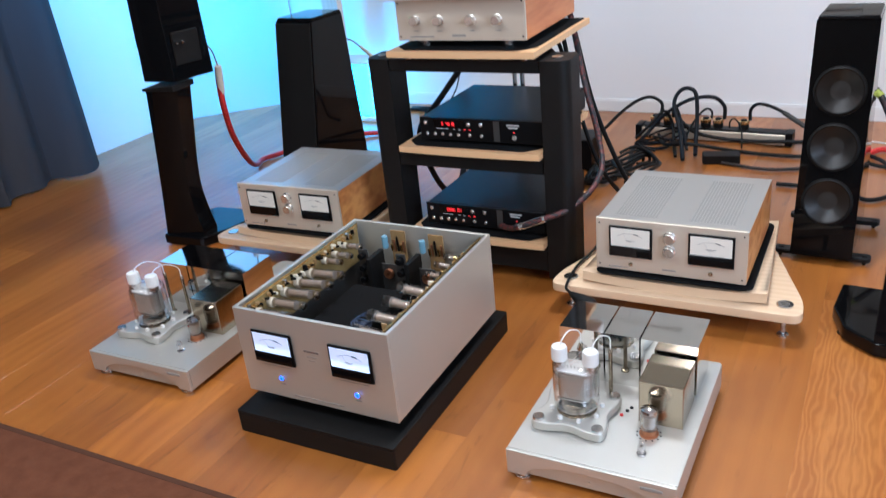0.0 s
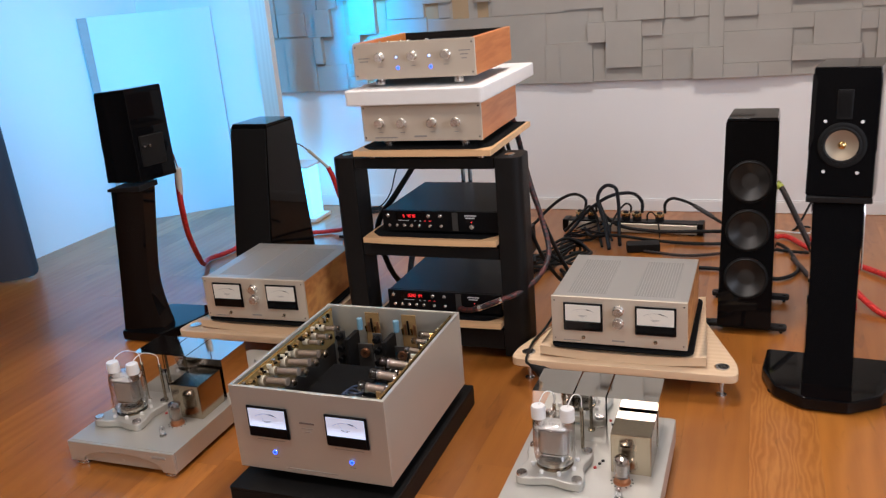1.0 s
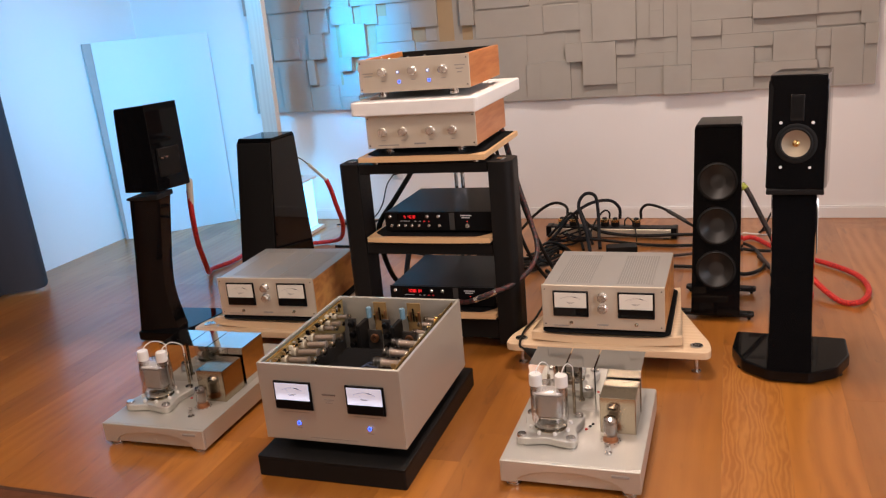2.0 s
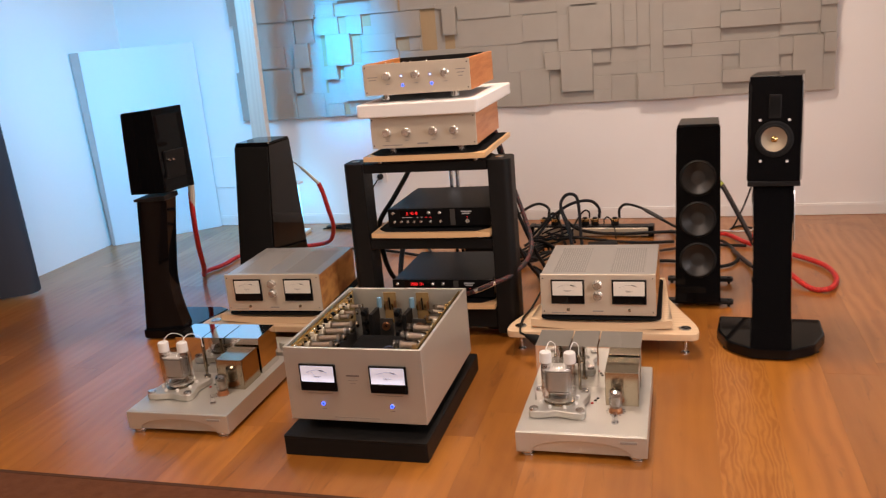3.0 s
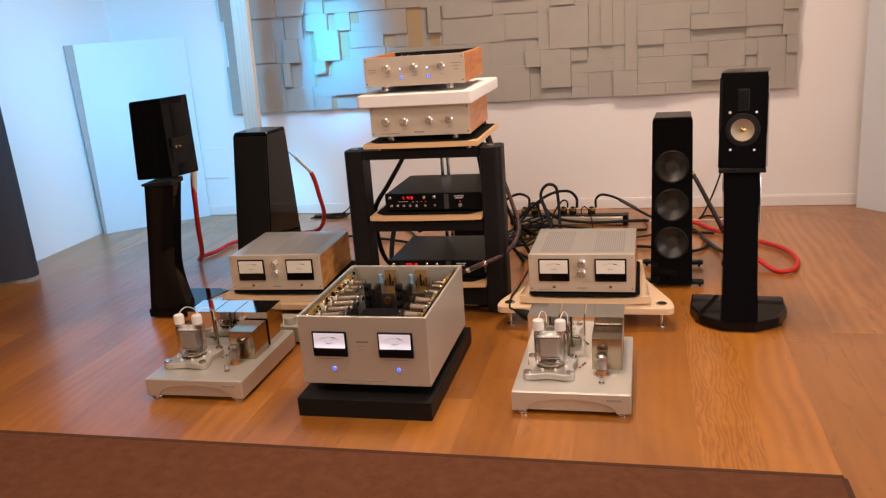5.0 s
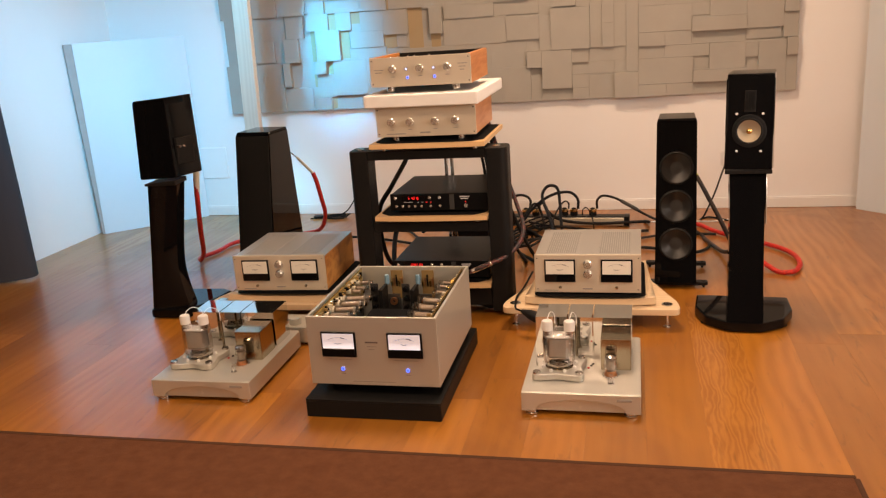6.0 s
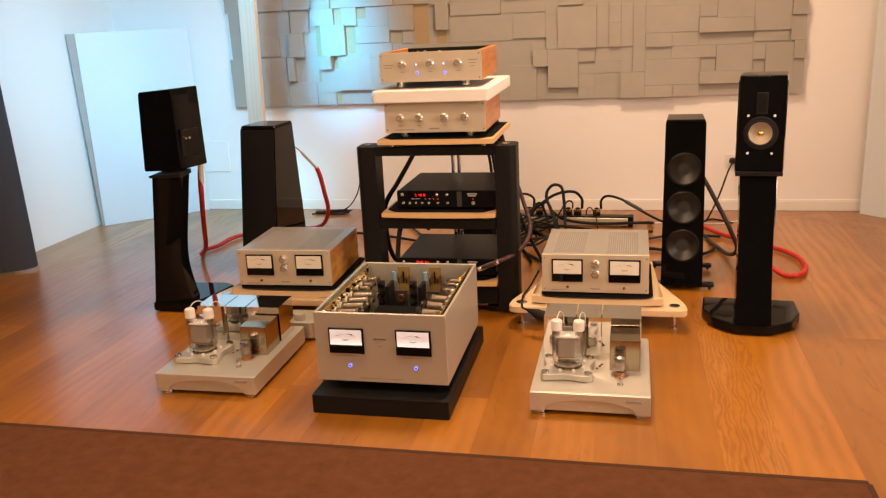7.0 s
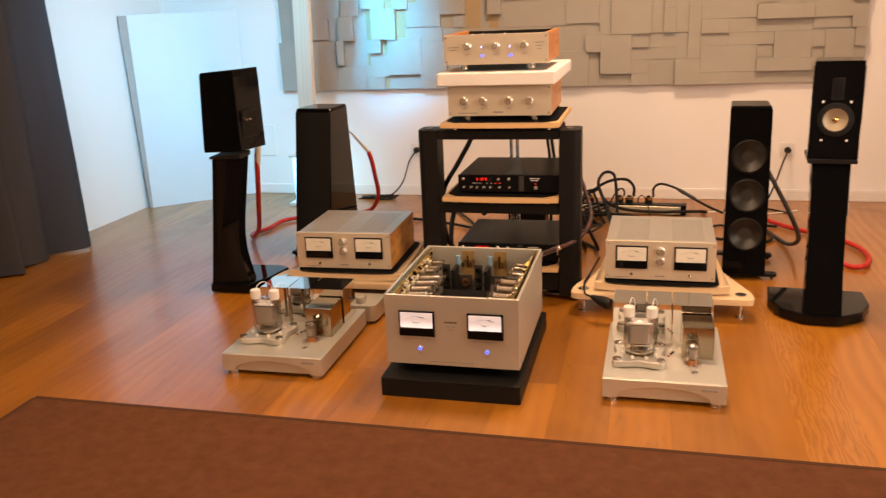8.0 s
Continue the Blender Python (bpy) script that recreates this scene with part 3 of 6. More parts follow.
# ---- shared small pieces ----
def print_bars(parent, x0, x1, z, y, h=0.003, count=1, gap=0.006, ink=None, name="printed_line"):
    """Small print that cannot be read: thin bars on a front panel."""
    for k in range(count):
        part(name, box(x0 + 0.004 * k, x1 - 0.006 * k, y - 0.0009, y - 0.0002, z - k * gap, z - k * gap + h), ink or INK, parent)


def meter(parent, x0, x1, z0, z1, y, lit):
    """A needle meter with a black frame, a dial card, a scale and a dark lower mask."""
    w, h = x1 - x0, z1 - z0
    frame_bm = box(x0, x1, y - 0.006, y - 0.0005, z0, z1, 0.0015, 1)
    m = part("meter", frame_bm, BLACK_CASE, parent, "black-framed needle meter")
    lo = z0 + 0.36 * h
    part("dial", box(x0 + 0.05 * w, x1 - 0.05 * w, y - 0.0075, y - 0.0062, lo, z1 - 0.06 * h), DIAL_LIT if lit else DIAL, m, "lit white dial" if lit else "cream dial")
    if lit:
        for k in range(3):
            part("lit_band", box(x0 + 0.055 * w, x1 - 0.055 * w, y - 0.0078 - 0.0002 * k, y - 0.0076 - 0.0002 * k, lo, lo + (0.22 - 0.07 * k) * h), DIAL_LOW[k], m, "brighter lower band of the dial")
    cx, cz, r = (x0 + x1) / 2, z0 + 0.30 * h, 0.50 * h
    arc = [(cx + r * 1.25 * math.sin(a), y - 0.008, cz + r * math.cos(a)) for a in [radians(-38 + 7.6 * k) for k in range(11)]]
    part("scale_arc", hose(arc, 0.00042, 5, 3), INK, m)
    end = [(cx + r * 1.25 * math.sin(a), y - 0.0083, cz + r * math.cos(a)) for a in [radians(10 + 5 * k) for k in range(4)]]
    part("scale_end", hose(end, 0.0012, 5, 3), BLACK_CASE, m)
    part("needle", rod((cx + 0.006, y - 0.0085, lo), (cx - 0.17 * w, y - 0.0085, cz + r * 0.98), 0.00028, seg=6), PALE_INK, m)
    print_bars(m, cx - 0.11 * w, cx + 0.11 * w, lo + 0.20 * h, y - 0.0075, 0.0012, 2, 0.0030, name="dial_print")
    part("mask", box(x0 + 0.035 * w, x1 - 0.035 * w, y - 0.0105, y - 0.0076, z0 + 0.04 * h, lo, 0.001, 1), PIANO, m)
    return m


def knob(parent, x, z, y, r=0.0135, depth=0.022, name="knob", mat_=None):
    prof = [(r * 1.15, 0), (r * 1.15, 0.003), (r * 0.92, 0.005), (r * 0.92, depth * 0.55), (r, depth * 0.6), (r, depth * 0.92), (r * 0.9, depth), (0, depth)]
    return part(name, turned(prof, 26, facing(x, y, z)), mat_ or KNOB, parent, "turned silver knob")


def screw(parent, x, z, y, r=0.003):
    return part("screw", turned([(r, 0), (r, 0.0012), (r * 0.6, 0.002), (0, 0.002)], 10, facing(x, y, z)), BLACK_CASE, parent)


# ---- acoustic supports: pale wooden stands under the two meter amplifiers ----
def amp_stand(m, label):
    s = thing("amplifier_stand", label, "stand", m, "amplifier stands")
    plan = soft_outline([(-0.35, -0.01), (0.35, -0.01), (0.345, 0.075), (0.17, 0.57), (-0.17, 0.57), (-0.345, 0.075)], 0.035, 5)
    part("lower_board", prism(plan, 0.0655, 0.092, 0.004, 2), PLY, s, "pale birch triangular board")
    # upper board bows down along its front edge
    own = bmesh.new()
    n = 16
    ring = []
    for k in range(n + 1):
        u = -1 + 2 * k / n
        x = 0.245 * u
        low = 0.0925 + 0.012 * max(0.0, u * u - 0.15)
        ring.append((x, low))
    for y0, y1, lift in ((0.022, 0.055, 0.0), (0.055, 0.52, 0.0)):
        pts = [(x, z) for x, z in ring]
        t0, t1 = 1.05 - 0.26 * y0, 1.05 - 0.26 * y1
        lo1 = [own.verts.new((x * t1, y1, z)) for x, z in pts]
        lo0 = [own.verts.new((x * t0, y0, z)) for x, z in pts]
        hi0 = [own.verts.new((x * t0, y0, z + 0.028)) for x, z in pts]
        hi1 = [own.verts.new((x * t1, y1, z + 0.028)) for x, z in pts]
        for k in range(n):
            own.faces.new((lo0[k], lo0[k + 1], lo1[k + 1], lo1[k]))
            own.faces.new((hi0[k], hi1[k], hi1[k + 1], hi0[k + 1]))
            own.faces.new((lo0[k], hi0[k], hi0[k + 1], lo0[k + 1]))
            own.faces.new((lo1[k], lo1[k + 1], hi1[k + 1], hi1[k]))
        own.faces.new((lo0[0], lo1[0], hi1[0], hi0[0]))
        own.faces.new((lo0[n], hi0[n], hi1[n], lo1[n]))
    bmesh.ops.remove_doubles(own, verts=own.verts[:], dist=0.0003)
    bmesh.ops.recalc_face_normals(own, faces=own.faces[:])
    part("upper_board", own, PLY, s, "bowed pale birch upper board")
    part("black_mat", prism(rounded(0.436, 0.47, 0.03, 5, 0.0, 0.248), 0.1335, 0.1385, 0.001, 1), BLACK_FELT, s, "thin black damping mat")
    for x, y in ((-0.30, 0.045), (0.30, 0.045), (0.0, 0.50)):
        leg = part("leg", turned([(0.0, 0.004), (0.006, 0.006), (0.0105, 0.064), (0.0105, 0.0653)], 14, Matrix.Translation((x, y, 0))), STEEL, s, "slim steel cone leg")
        part("floor_disc", turned([(0.016, 0), (0.016, 0.003), (0.009, 0.005), (0, 0.005)], 16, Matrix.Translation((x, y, 0))), STEEL, leg)
        part("top_disc", turned([(0.022, 0.0925), (0.022, 0.0955), (0.018, 0.097), (0.010, 0.0965), (0, 0.0965)], 20, Matrix.Translation((x, y, 0))), STEEL, leg)
    return s


# ---- meter amplifier: silver front, wooden cheeks, grooved top ----
def meter_amp(m, label):
    a = thing("power_amplifier", label, "amplifier", m, "meter amplifiers")
    W, H, D, B = 0.415, 0.165, 0.415, 0.008
    part("front_panel", box(-W / 2, W / 2, 0, 0.010, B, H, 0.0015, 1), ALU, a)
    part("body", box(-W / 2 + 0.0095, W / 2 - 0.0095, 0.0105, D, B, H - 0.0072, 0.002, 1), ALU_TOP, a)
    part("top_plate", box(-W / 2 + 0.0005, W / 2 - 0.0005, 0.0105, D, H - 0.0080, H - 0.006, 0.0008, 1), ALU_TOP, a)
    for s in (-1, 1):
        part("side_cheek", box(min(s * (W / 2 - 0.009), s * W / 2), max(s * (W / 2 - 0.009), s * W / 2), 0.0105, D - 0.001, B, H - 0.0085, 0.001, 1), OLIVE, a, "figured olive-wood side cheek")
    for x0, x1 in ((-0.165, -0.045), (0.045, 0.165)):
        bm = bmesh.new()
        for k in range(15):
            x = x0 + (x1 - x0) * k / 14
            box(x - 0.0012, x + 0.0012, 0.05, D - 0.05, H - 0.0065, H - 0.0052, bm=bm)
        part("top_grille", bm, ALU_TOP, a, "band of fine ventilation ribs")
        # flat sheet under the ribs, darkened for the shade between them
        part("grille_slot", box(x0 - 0.002, x1 + 0.002, 0.048, D - 0.048, H - 0.0066, H - 0.00585), SLOT, a, "slots between the ribs, their shade put into the colour")
    meter(a, -0.168, -0.046, 0.053, 0.146, 0, False)
    meter(a, 0.053, 0.175, 0.053, 0.146, 0, False)
    for z in (0.086, 0.126):
        knob(a, 0.002, z, 0, 0.0152, 0.020)
    for x in (-0.107, 0.114):
        part("toggle", turned([(0.006, 0), (0.006, 0.003), (0.0025, 0.004), (0.002, 0.014), (0, 0.015)], 12, facing(x, 0, 0.030)), NICKEL, a, "small brass toggle")
    print_bars(a, -0.17, -0.115, 0.016, 0, 0.0028, 1)
    print_bars(a, -0.018, 0.020, 0.022, 0, 0.005, 1)
    for x in (-0.197, 0.197):
        for z in (0.022, 0.150):
            screw(a, x, z, 0, 0.0022)
    for x in (-0.135, 0.135):
        for y in (0.05, D - 0.05):
            part("foot", turned([(0.014, 0), (0.016, 0.001), (0.016, B - 0.0005)], 16, Matrix.Translation((x, y, 0))), STEEL, a)
    return a


amp_stand(pose(-1.512, 2.315, 0, 0, 0, 1.0), "pale birch three-legged stand under a meter amplifier")
amp_stand(pose(-0.205, 2.310, 0), "pale birch three-legged stand beside the equipment rack")
meter_amp(pose(-1.517, 2.335, 0.139, 0, 0, 2.0), "silver meter amplifier with figured wooden cheeks on a pale stand")
meter_amp(pose(-0.212, 2.335, 0.139, 0, 0, -0.5), "silver meter amplifier with two needle meters on a pale birch stand")


# ---- open-topped tube power amplifier on a black platform ----
platform = thing("black_platform", "thick black platform under the tube amplifier on the floor", "platform", pose(-0.8585, 1.819, 0))
part("slab", prism(rounded(0.457, 0.662, 0.006, 3), 0, 0.0555, 0.002, 2), BLACK_STONE, platform)
part("top_board", prism(rounded(0.4575, 0.6625, 0.006, 3), 0.056, 0.063, 0.002, 2), BLACK_STONE, platform, "thin black top board")


big = thing("tube_amplifier", "large silver-grey open-topped amplifier full of glowing glass tubes", "amplifier", pose(-0.8575, 1.54, 0.0635))
W, D, Z0, Z1, T = 0.437, 0.555, 0.032, 0.269, 0.009
part("front_panel", box(-W / 2, W / 2, 0, T, Z0, Z1, 0.001, 1), SILVER_PAINT, big)
part("back_panel", box(-W / 2, W / 2, D - T, D, Z0, Z1, 0.001, 1), SILVER_PAINT, big)
for s in (-1, 1):
    x0, x1 = sorted((s * W / 2, s * (W / 2 - T)))
    part("side_panel", box(x0, x1, T + 0.0002, D - T - 0.0002, Z0, Z1, 0.001, 1), SILVER_PAINT, big)
part("base_plate", box(-W / 2 + T, W / 2 - T, T, D - T, Z0 + 0.001, Z0 + 0.006), BLACK_METAL, big)
for s in (-1, 1):
    x0, x1 = sorted((s * (W / 2 - T - 0.0005), s * (W / 2 - T - 0.003)))
    part("inner_lining", box(x0, x1, T + 0.004, D - T - 0.004, Z0 + 0.007, Z1 - 0.014), INNER, big, "dark inner lining")
for x in (-0.15, 0.15):
    for y in (0.07, D - 0.07):
        part("foot", turned([(0.022, 0), (0.025, 0.002), (0.025, Z0 - 0.003), (0.02, Z0 - 0.0005)], 20, Matrix.Translation((x, y, 0))), RUBBER, big)
meter(big, -0.171, -0.053, 0.131, 0.218, 0, True)
meter(big, 0.053, 0.169, 0.131, 0.218, 0, True)
for x in (-0.105, 0.115):
    b = part("indicator", turned([(0.0078, 0), (0.0078, 0.002), (0.0066, 0.003), (0, 0.003)], 20, facing(x, 0, 0.089)), STEEL, big)
    part("light_ring", turned([(0.0030, 0.0031), (0.0062, 0.0031), (0.0062, 0.0044), (0.0030, 0.0044), (0.0030, 0.0031)], 20, facing(x, 0, 0.089), closed=False), BLUE_LED, b, "glowing blue ring")
    part("dark_centre", turned([(0.0028, 0.0031), (0.0028, 0.0046), (0, 0.0050)], 14, facing(x, 0, 0.089)), BLACK_CASE, b)
    print_bars(big, x - 0.008, x + 0.008, 0.071, 0, 0.0018, 1)
print_bars(big, -0.022, 0.020, 0.180, 0, 0.0048, 1, ink=DARK_INK)
print_bars(big, -0.016, 0.014, 0.167, 0, 0.0018, 2, 0.010)
print_bars(big, -0.075, 0.070, 0.044, 0, 0.0015, 1)
for x in (-0.112, 0.111):
    print_bars(big, x - 0.04, x + 0.04, 0.121, 0, 0.0012, 1)
# side boards with rows of lying tubes
clutter = random.Random(5)
for s in (-1, 1):
    x0, x1 = sorted((s * 0.196, s * 0.193))
    part("side_board", box(x0, x1, 0.02, D - 0.03, 0.155, 0.262), PCB, big, "gold circuit board along the side")
    for k in range(8 if s < 0 else 7):
        small = k > (4 if s < 0 else 3)
        y = (0.048 + 0.056 * k if s < 0 else 0.046 + 0.070 * k) if not small else (0.342 + 0.050 * (k - 5) if s < 0 else 0.350 + 0.052 * (k - 4))
        r, ln = (0.0092, 0.068) if small else ((0.0132, 0.116) if s < 0 else (0.0155, 0.100))
        m = Matrix.Translation((s * 0.1925, y, 0.232 + 0.004 * (k % 2) * small)) @ pose(0, 0, 0, 0, -87 * s, 2 * math.sin(5.1 * k + s))
        sock = part("tube_socket", turned([(r * 0.95, 0), (r * 1.02, 0.004), (r * 1.02, 0.015), (r * 0.92, 0.0165), (r * 0.86, 0.0168)], 16, m), CREAM, big)
        part("glass_tube", turned([(r * 0.92, 0.0170), (r, 0.020), (r, ln * 0.93), (r * 0.90, ln * 0.975), (r * 0.55, ln), (0, ln)], 16, m), SMALL_GLASS, sock)
        part("anode", turned([(r * 0.66, 0.0240), (r * 0.66, ln * 0.72), (0, ln * 0.725)], 12, m), TUBE_CORE, sock, "grey-brown anode inside the tube")
        part("mica_disc", turned([(r * 0.88, ln * 0.735), (r * 0.88, ln * 0.750), (0, ln * 0.752)], 14, m), ANODE, sock, "grey mica disc")
        part("getter", turned([(r * 0.80, ln * 0.93), (r * 0.74, ln * 0.955), (r * 0.50, ln * 0.972), (0, ln * 0.978)], 14, m), NICKEL, sock, "silvered tube end")
        for j in range(3):
            part("resistor", rod((s * 0.1925, y - 0.014 + 0.014 * j, 0.247 + 0.006 * (j % 2)), (s * 0.180, y - 0.014 + 0.014 * j, 0.251), 0.0034, seg=8), GOLD if j % 2 else BLACK_CASE, big)
    for k in range(34):
        y = 0.026 + 0.0145 * k + clutter.uniform(-0.004, 0.004)
        z, w, h = clutter.uniform(0.236, 0.254), clutter.uniform(0.004, 0.009), clutter.uniform(0.006, 0.016)
        x0, x1 = sorted((s * 0.1928, s * clutter.uniform(0.178, 0.187)))
        part("component", box(x0, x1, y - w / 2, y + w / 2, z, z + h, 0.001, 1), clutter.choice((GOLD, PCB_BROWN, CREAM, BLACK_CASE, STEEL)), big)
    part("board_rail", box(min(s * 0.2005, s * 0.1965), max(s * 0.2005, s * 0.1965), 0.016, D - 0.02, 0.252, 0.266, 0.0008, 1), GOLD, big, "brass rail along the side board")
# back boards with blue capacitors, upright boards with round black capacitors in front of them
for x in (-0.091, 0.030):
    pb = part("rear_board", box(x + 0.014, x + 0.060, D - 0.035, D - 0.031, 0.150, 0.262), PCB_BROWN, big, "brown upright circuit board")
    part("capacitor", turned([(0.0078, 0), (0.0092, 0.002), (0.0092, 0.034), (0.008, 0.037), (0, 0.0375)], 16, Matrix.Translation((x + 0.002, D - 0.050, 0.212))), CAP_BLUE, big, "pale blue capacitor")
    for j in range(5):
        part("component", rod((x + 0.016 + 0.010 * j, D - 0.037, 0.20), (x + 0.016 + 0.010 * j, D - 0.041, 0.222 + 0.012 * (j % 3)), 0.003, seg=8), (GOLD, COPPER, BLACK_CASE)[j % 3], pb)
    cb = part("capacitor_board", box(x - 0.042, x - 0.012, D - 0.125, D - 0.121, 0.080, 0.238, 0.001, 1), INNER, big, "dark grey upright board")
    for j in range(4):
        part("round_capacitor", turned([(0.0095, 0.0002), (0.0095, 0.018), (0.0080, 0.0195), (0, 0.0195)], 16, facing(x - 0.026 + 0.002 * (j % 2), D - 0.125, 0.222 - 0.036 * j)), BLACK_CASE, cb)
    part("heat_sink", box(x - 0.004, x + 0.010, D - 0.150, D - 0.075, 0.06, 0.222, 0.001, 1), BLACK_METAL, big)
    cp = part("choke_plate", box(x + 0.016, x + 0.066, D - 0.105, D - 0.101, 0.060, 0.192, 0.001, 1), INNER, big, "dark grey upright plate")
    part("choke", turned([(0.006, 0.0002), (0.014, 0.0002), (0.015, 0.004), (0.014, 0.011), (0.006, 0.011), (0.005, 0.006), (0.006, 0.0002)], 20, facing(x + 0.042, D - 0.105, 0.165), closed=False), COPPER, cp, "small copper-wound choke")
part("transformer_cover", box(-0.110, 0.055, 0.06, 0.36, 0.04, 0.168, 0.006), BLACK_FELT, big, "black inner transformer cover")
for k in range(5):
    part("blue_wire", hose([(0.064 + 0.005 * math.sin(k * 2.1) + 0.022 * math.cos(a), 0.115 + 0.006 * k + 0.022 * math.sin(a), 0.192 + 0.004 * k + 0.004 * math.sin(2 * a + k)) for a in [radians(40 * j) for j in range(10)]], 0.0022, 6, 4), WIRE_BLUE, big)
part("round_coil", turned([(0.030, 0), (0.032, 0.004), (0.032, 0.028), (0.028, 0.032), (0.012, 0.032), (0.010, 0.02), (0, 0.02)], 24, Matrix.Translation((0.09, 0.06, 0.165))), CREAM, big, "cream wound coil")
for k in range(5):
    part("pale_wire", hose([(-0.02 + 0.02 * k, 0.38, 0.11), (-0.017 + 0.02 * k, 0.395 + 0.01 * (k % 2), 0.134), (-0.005 + 0.02 * k, 0.415, 0.133), (0.0 + 0.02 * k, 0.43, 0.11)], 0.0013, 6, 5), STEEL, big)


# ---- single-ended tube monoblocks ----
def monoblock(m, label):
    t = thing("monoblock_amplifier", label, "amplifier", m, "tube monoblocks")
    W, D, Z0, Z1 = 0.372, 0.486, 0.0145, 0.0785
    part("chassis", prism([(-W / 2, 0.0095), (W / 2, 0.0095)] + [(W / 2 - 0.010 + 0.010 * math.cos(radians(18 * k)), D - 0.010 + 0.010 * math.sin(radians(18 * k))) for k in range(6)] + [(-W / 2 + 0.010 - 0.010 * math.sin(radians(18 * k)), D - 0.010 + 0.010 * math.cos(radians(18 * k))) for k in range(6)], Z0, Z1, 0.0025, 2), CHASSIS, t, "silver cast chassis")
    # front plate with a wide shallow arch cut out of its lower edge
    arch = [(-0.140 * math.cos(a), Z0 + 0.042 * math.sin(a) ** 0.9) for a in [math.pi * k / 20 for k in range(21)]]
    ring = [(-W / 2, Z0)] + arch + [(W / 2, Z0), (W / 2, Z1), (-W / 2, Z1)]
    own = prism([(x, -z) for x, z in ring], 0.0, 0.0093, 0.0028, 3)
    own.transform(Matrix(((1, 0, 0, 0), (0, 0, 1, 0), (0, -1, 0, 0), (0, 0, 0, 1))))
    part("front_plate", own, CHASSIS, t, "silver front plate with a shallow arch")
    part("badge", box(0.112, 0.158, -0.0018, 0.0005, 0.057, 0.065, 0.0006, 1), INK, t, "small dark name badge")
    part("logo_stud", turned([(0.0045, 0), (0.0045, 0.0015), (0, 0.002)], 14, facing(0.0, 0.0094, 0.030)), SILVER_PAINT, t)
    for x in (-0.155, 0.155):
        for y in (0.022, D - 0.035):
            part("foot", turned([(0.017, 0), (0.0205, 0.002), (0.0205, 0.006), (0.0175, 0.0075), (0.0175, 0.0142)], 20, Matrix.Translation((x, y, 0))), STEEL, t, "round silver foot")
    # tube platform
    cx, cy = -0.077, 0.165
    side = [(-0.084, -0.081), (-0.046, -0.081), (0.0, -0.067), (0.046, -0.081), (0.084, -0.081), (0.084, -0.044), (0.070, 0.0), (0.084, 0.044)]
    plan = [(cx + x, cy + y) for x, y in soft_outline(side + [(-x, -y) for x, y in side], 0.017, 4)]
    plat = part("tube_platform", prism(plan, Z1 + 0.002, Z1 + 0.024, 0.004, 3), CHASSIS, t, "silver four-lobed tube platform")
    for sx in (-1, 1):
        for sy in (-1, 1):
            part("platform_bolt", turned([(0.0135, Z1), (0.0135, Z1 + 0.0285), (0.012, Z1 + 0.031), (0, Z1 + 0.031)], 18, Matrix.Translation((cx + sx * 0.068, cy + sy * 0.066, 0))), STEEL, plat)
    part("socket_plate", turned([(0.046, Z1 + 0.0243), (0.046, Z1 + 0.026), (0.042, Z1 + 0.028), (0, Z1 + 0.028)], 30, Matrix.Translation((cx, cy, 0))), NICKEL, plat)
    for k in range(8):
        a = radians(45 * k + 22)
        part("ceramic_stud", turned([(0.0055, 0), (0.0055, 0.006), (0.004, 0.008), (0, 0.008)], 12, Matrix.Translation((cx + 0.0565 * math.cos(a), cy + 0.0565 * math.sin(a), Z1 + 0.0242))), CERAMIC, plat, "white ceramic stud")
    base = Z1 + 0.031
    part("tube_base", turned([(0.034, base - 0.0025), (0.035, base + 0.004), (0.033, base + 0.012), (0.026, base + 0.015), (0, base + 0.015)], 28, Matrix.Translation((cx, cy, 0))), NICKEL, plat)
    glass = part("transmitting_tube", turned([(0.040, base - 0.001), (0.048, base + 0.006), (0.0515, base + 0.018), (0.0515, base + 0.098), (0.0495, base + 0.108), (0.043, base + 0.116), (0.030, base + 0.119), (0, base + 0.120)], 36, Matrix.Translation((cx, cy, 0))), GLASS, t, "large clear glass transmitting tube")
    part("anode", prism(rounded(0.074, 0.050, 0.012, 5, cx, cy), base + 0.030, base + 0.094, 0.002, 1), ANODE, glass, "grey anode box")
    part("top_spacer", prism(rounded(0.080, 0.056, 0.014, 5, cx, cy), base + 0.099, base + 0.102), CERAMIC, glass, "white ceramic spacer")
    part("bottom_spacer", prism(rounded(0.066, 0.046, 0.012, 4, cx, cy), base + 0.024, base + 0.027), STEEL, glass)
    bm = bmesh.new()
    for k in range(7):
        rod((cx - 0.024 + 0.008 * k, cy - 0.008, base + 0.094), (cx - 0.024 + 0.008 * k, cy - 0.008, base + 0.108), 0.0012, seg=6, bm=bm)
    for x in (-0.022, 0.0, 0.022):
        rod((cx + x, cy, base + 0.010), (cx + x, cy, base + 0.031), 0.0018, seg=6, bm=bm)
    part("support_wires", bm, STEEL, glass)
    for x in (-0.036, 0.036):
        part("glass_arm", turned([(0.0135, base + 0.045), (0.0135, base + 0.112), (0.012, base + 0.118)], 18, Matrix.Translation((cx + x * 1.02, cy - 0.012, 0)), closed=False), GLASS, glass)
        seal = part("cap_seal", turned([(0.014, base + 0.100), (0.014, base + 0.1185), (0, base + 0.1185)], 18, Matrix.Translation((cx + x, cy - 0.004, 0))), STEEL, glass, "bright metal seal")
        part("top_cap", turned([(0.0170, base + 0.1190), (0.0182, base + 0.1205), (0.0182, base + 0.148), (0.016, base + 0.152), (0, base + 0.152)], 22, Matrix.Translation((cx + x, cy - 0.004, 0))), CERAMIC, glass, "white ceramic top cap")
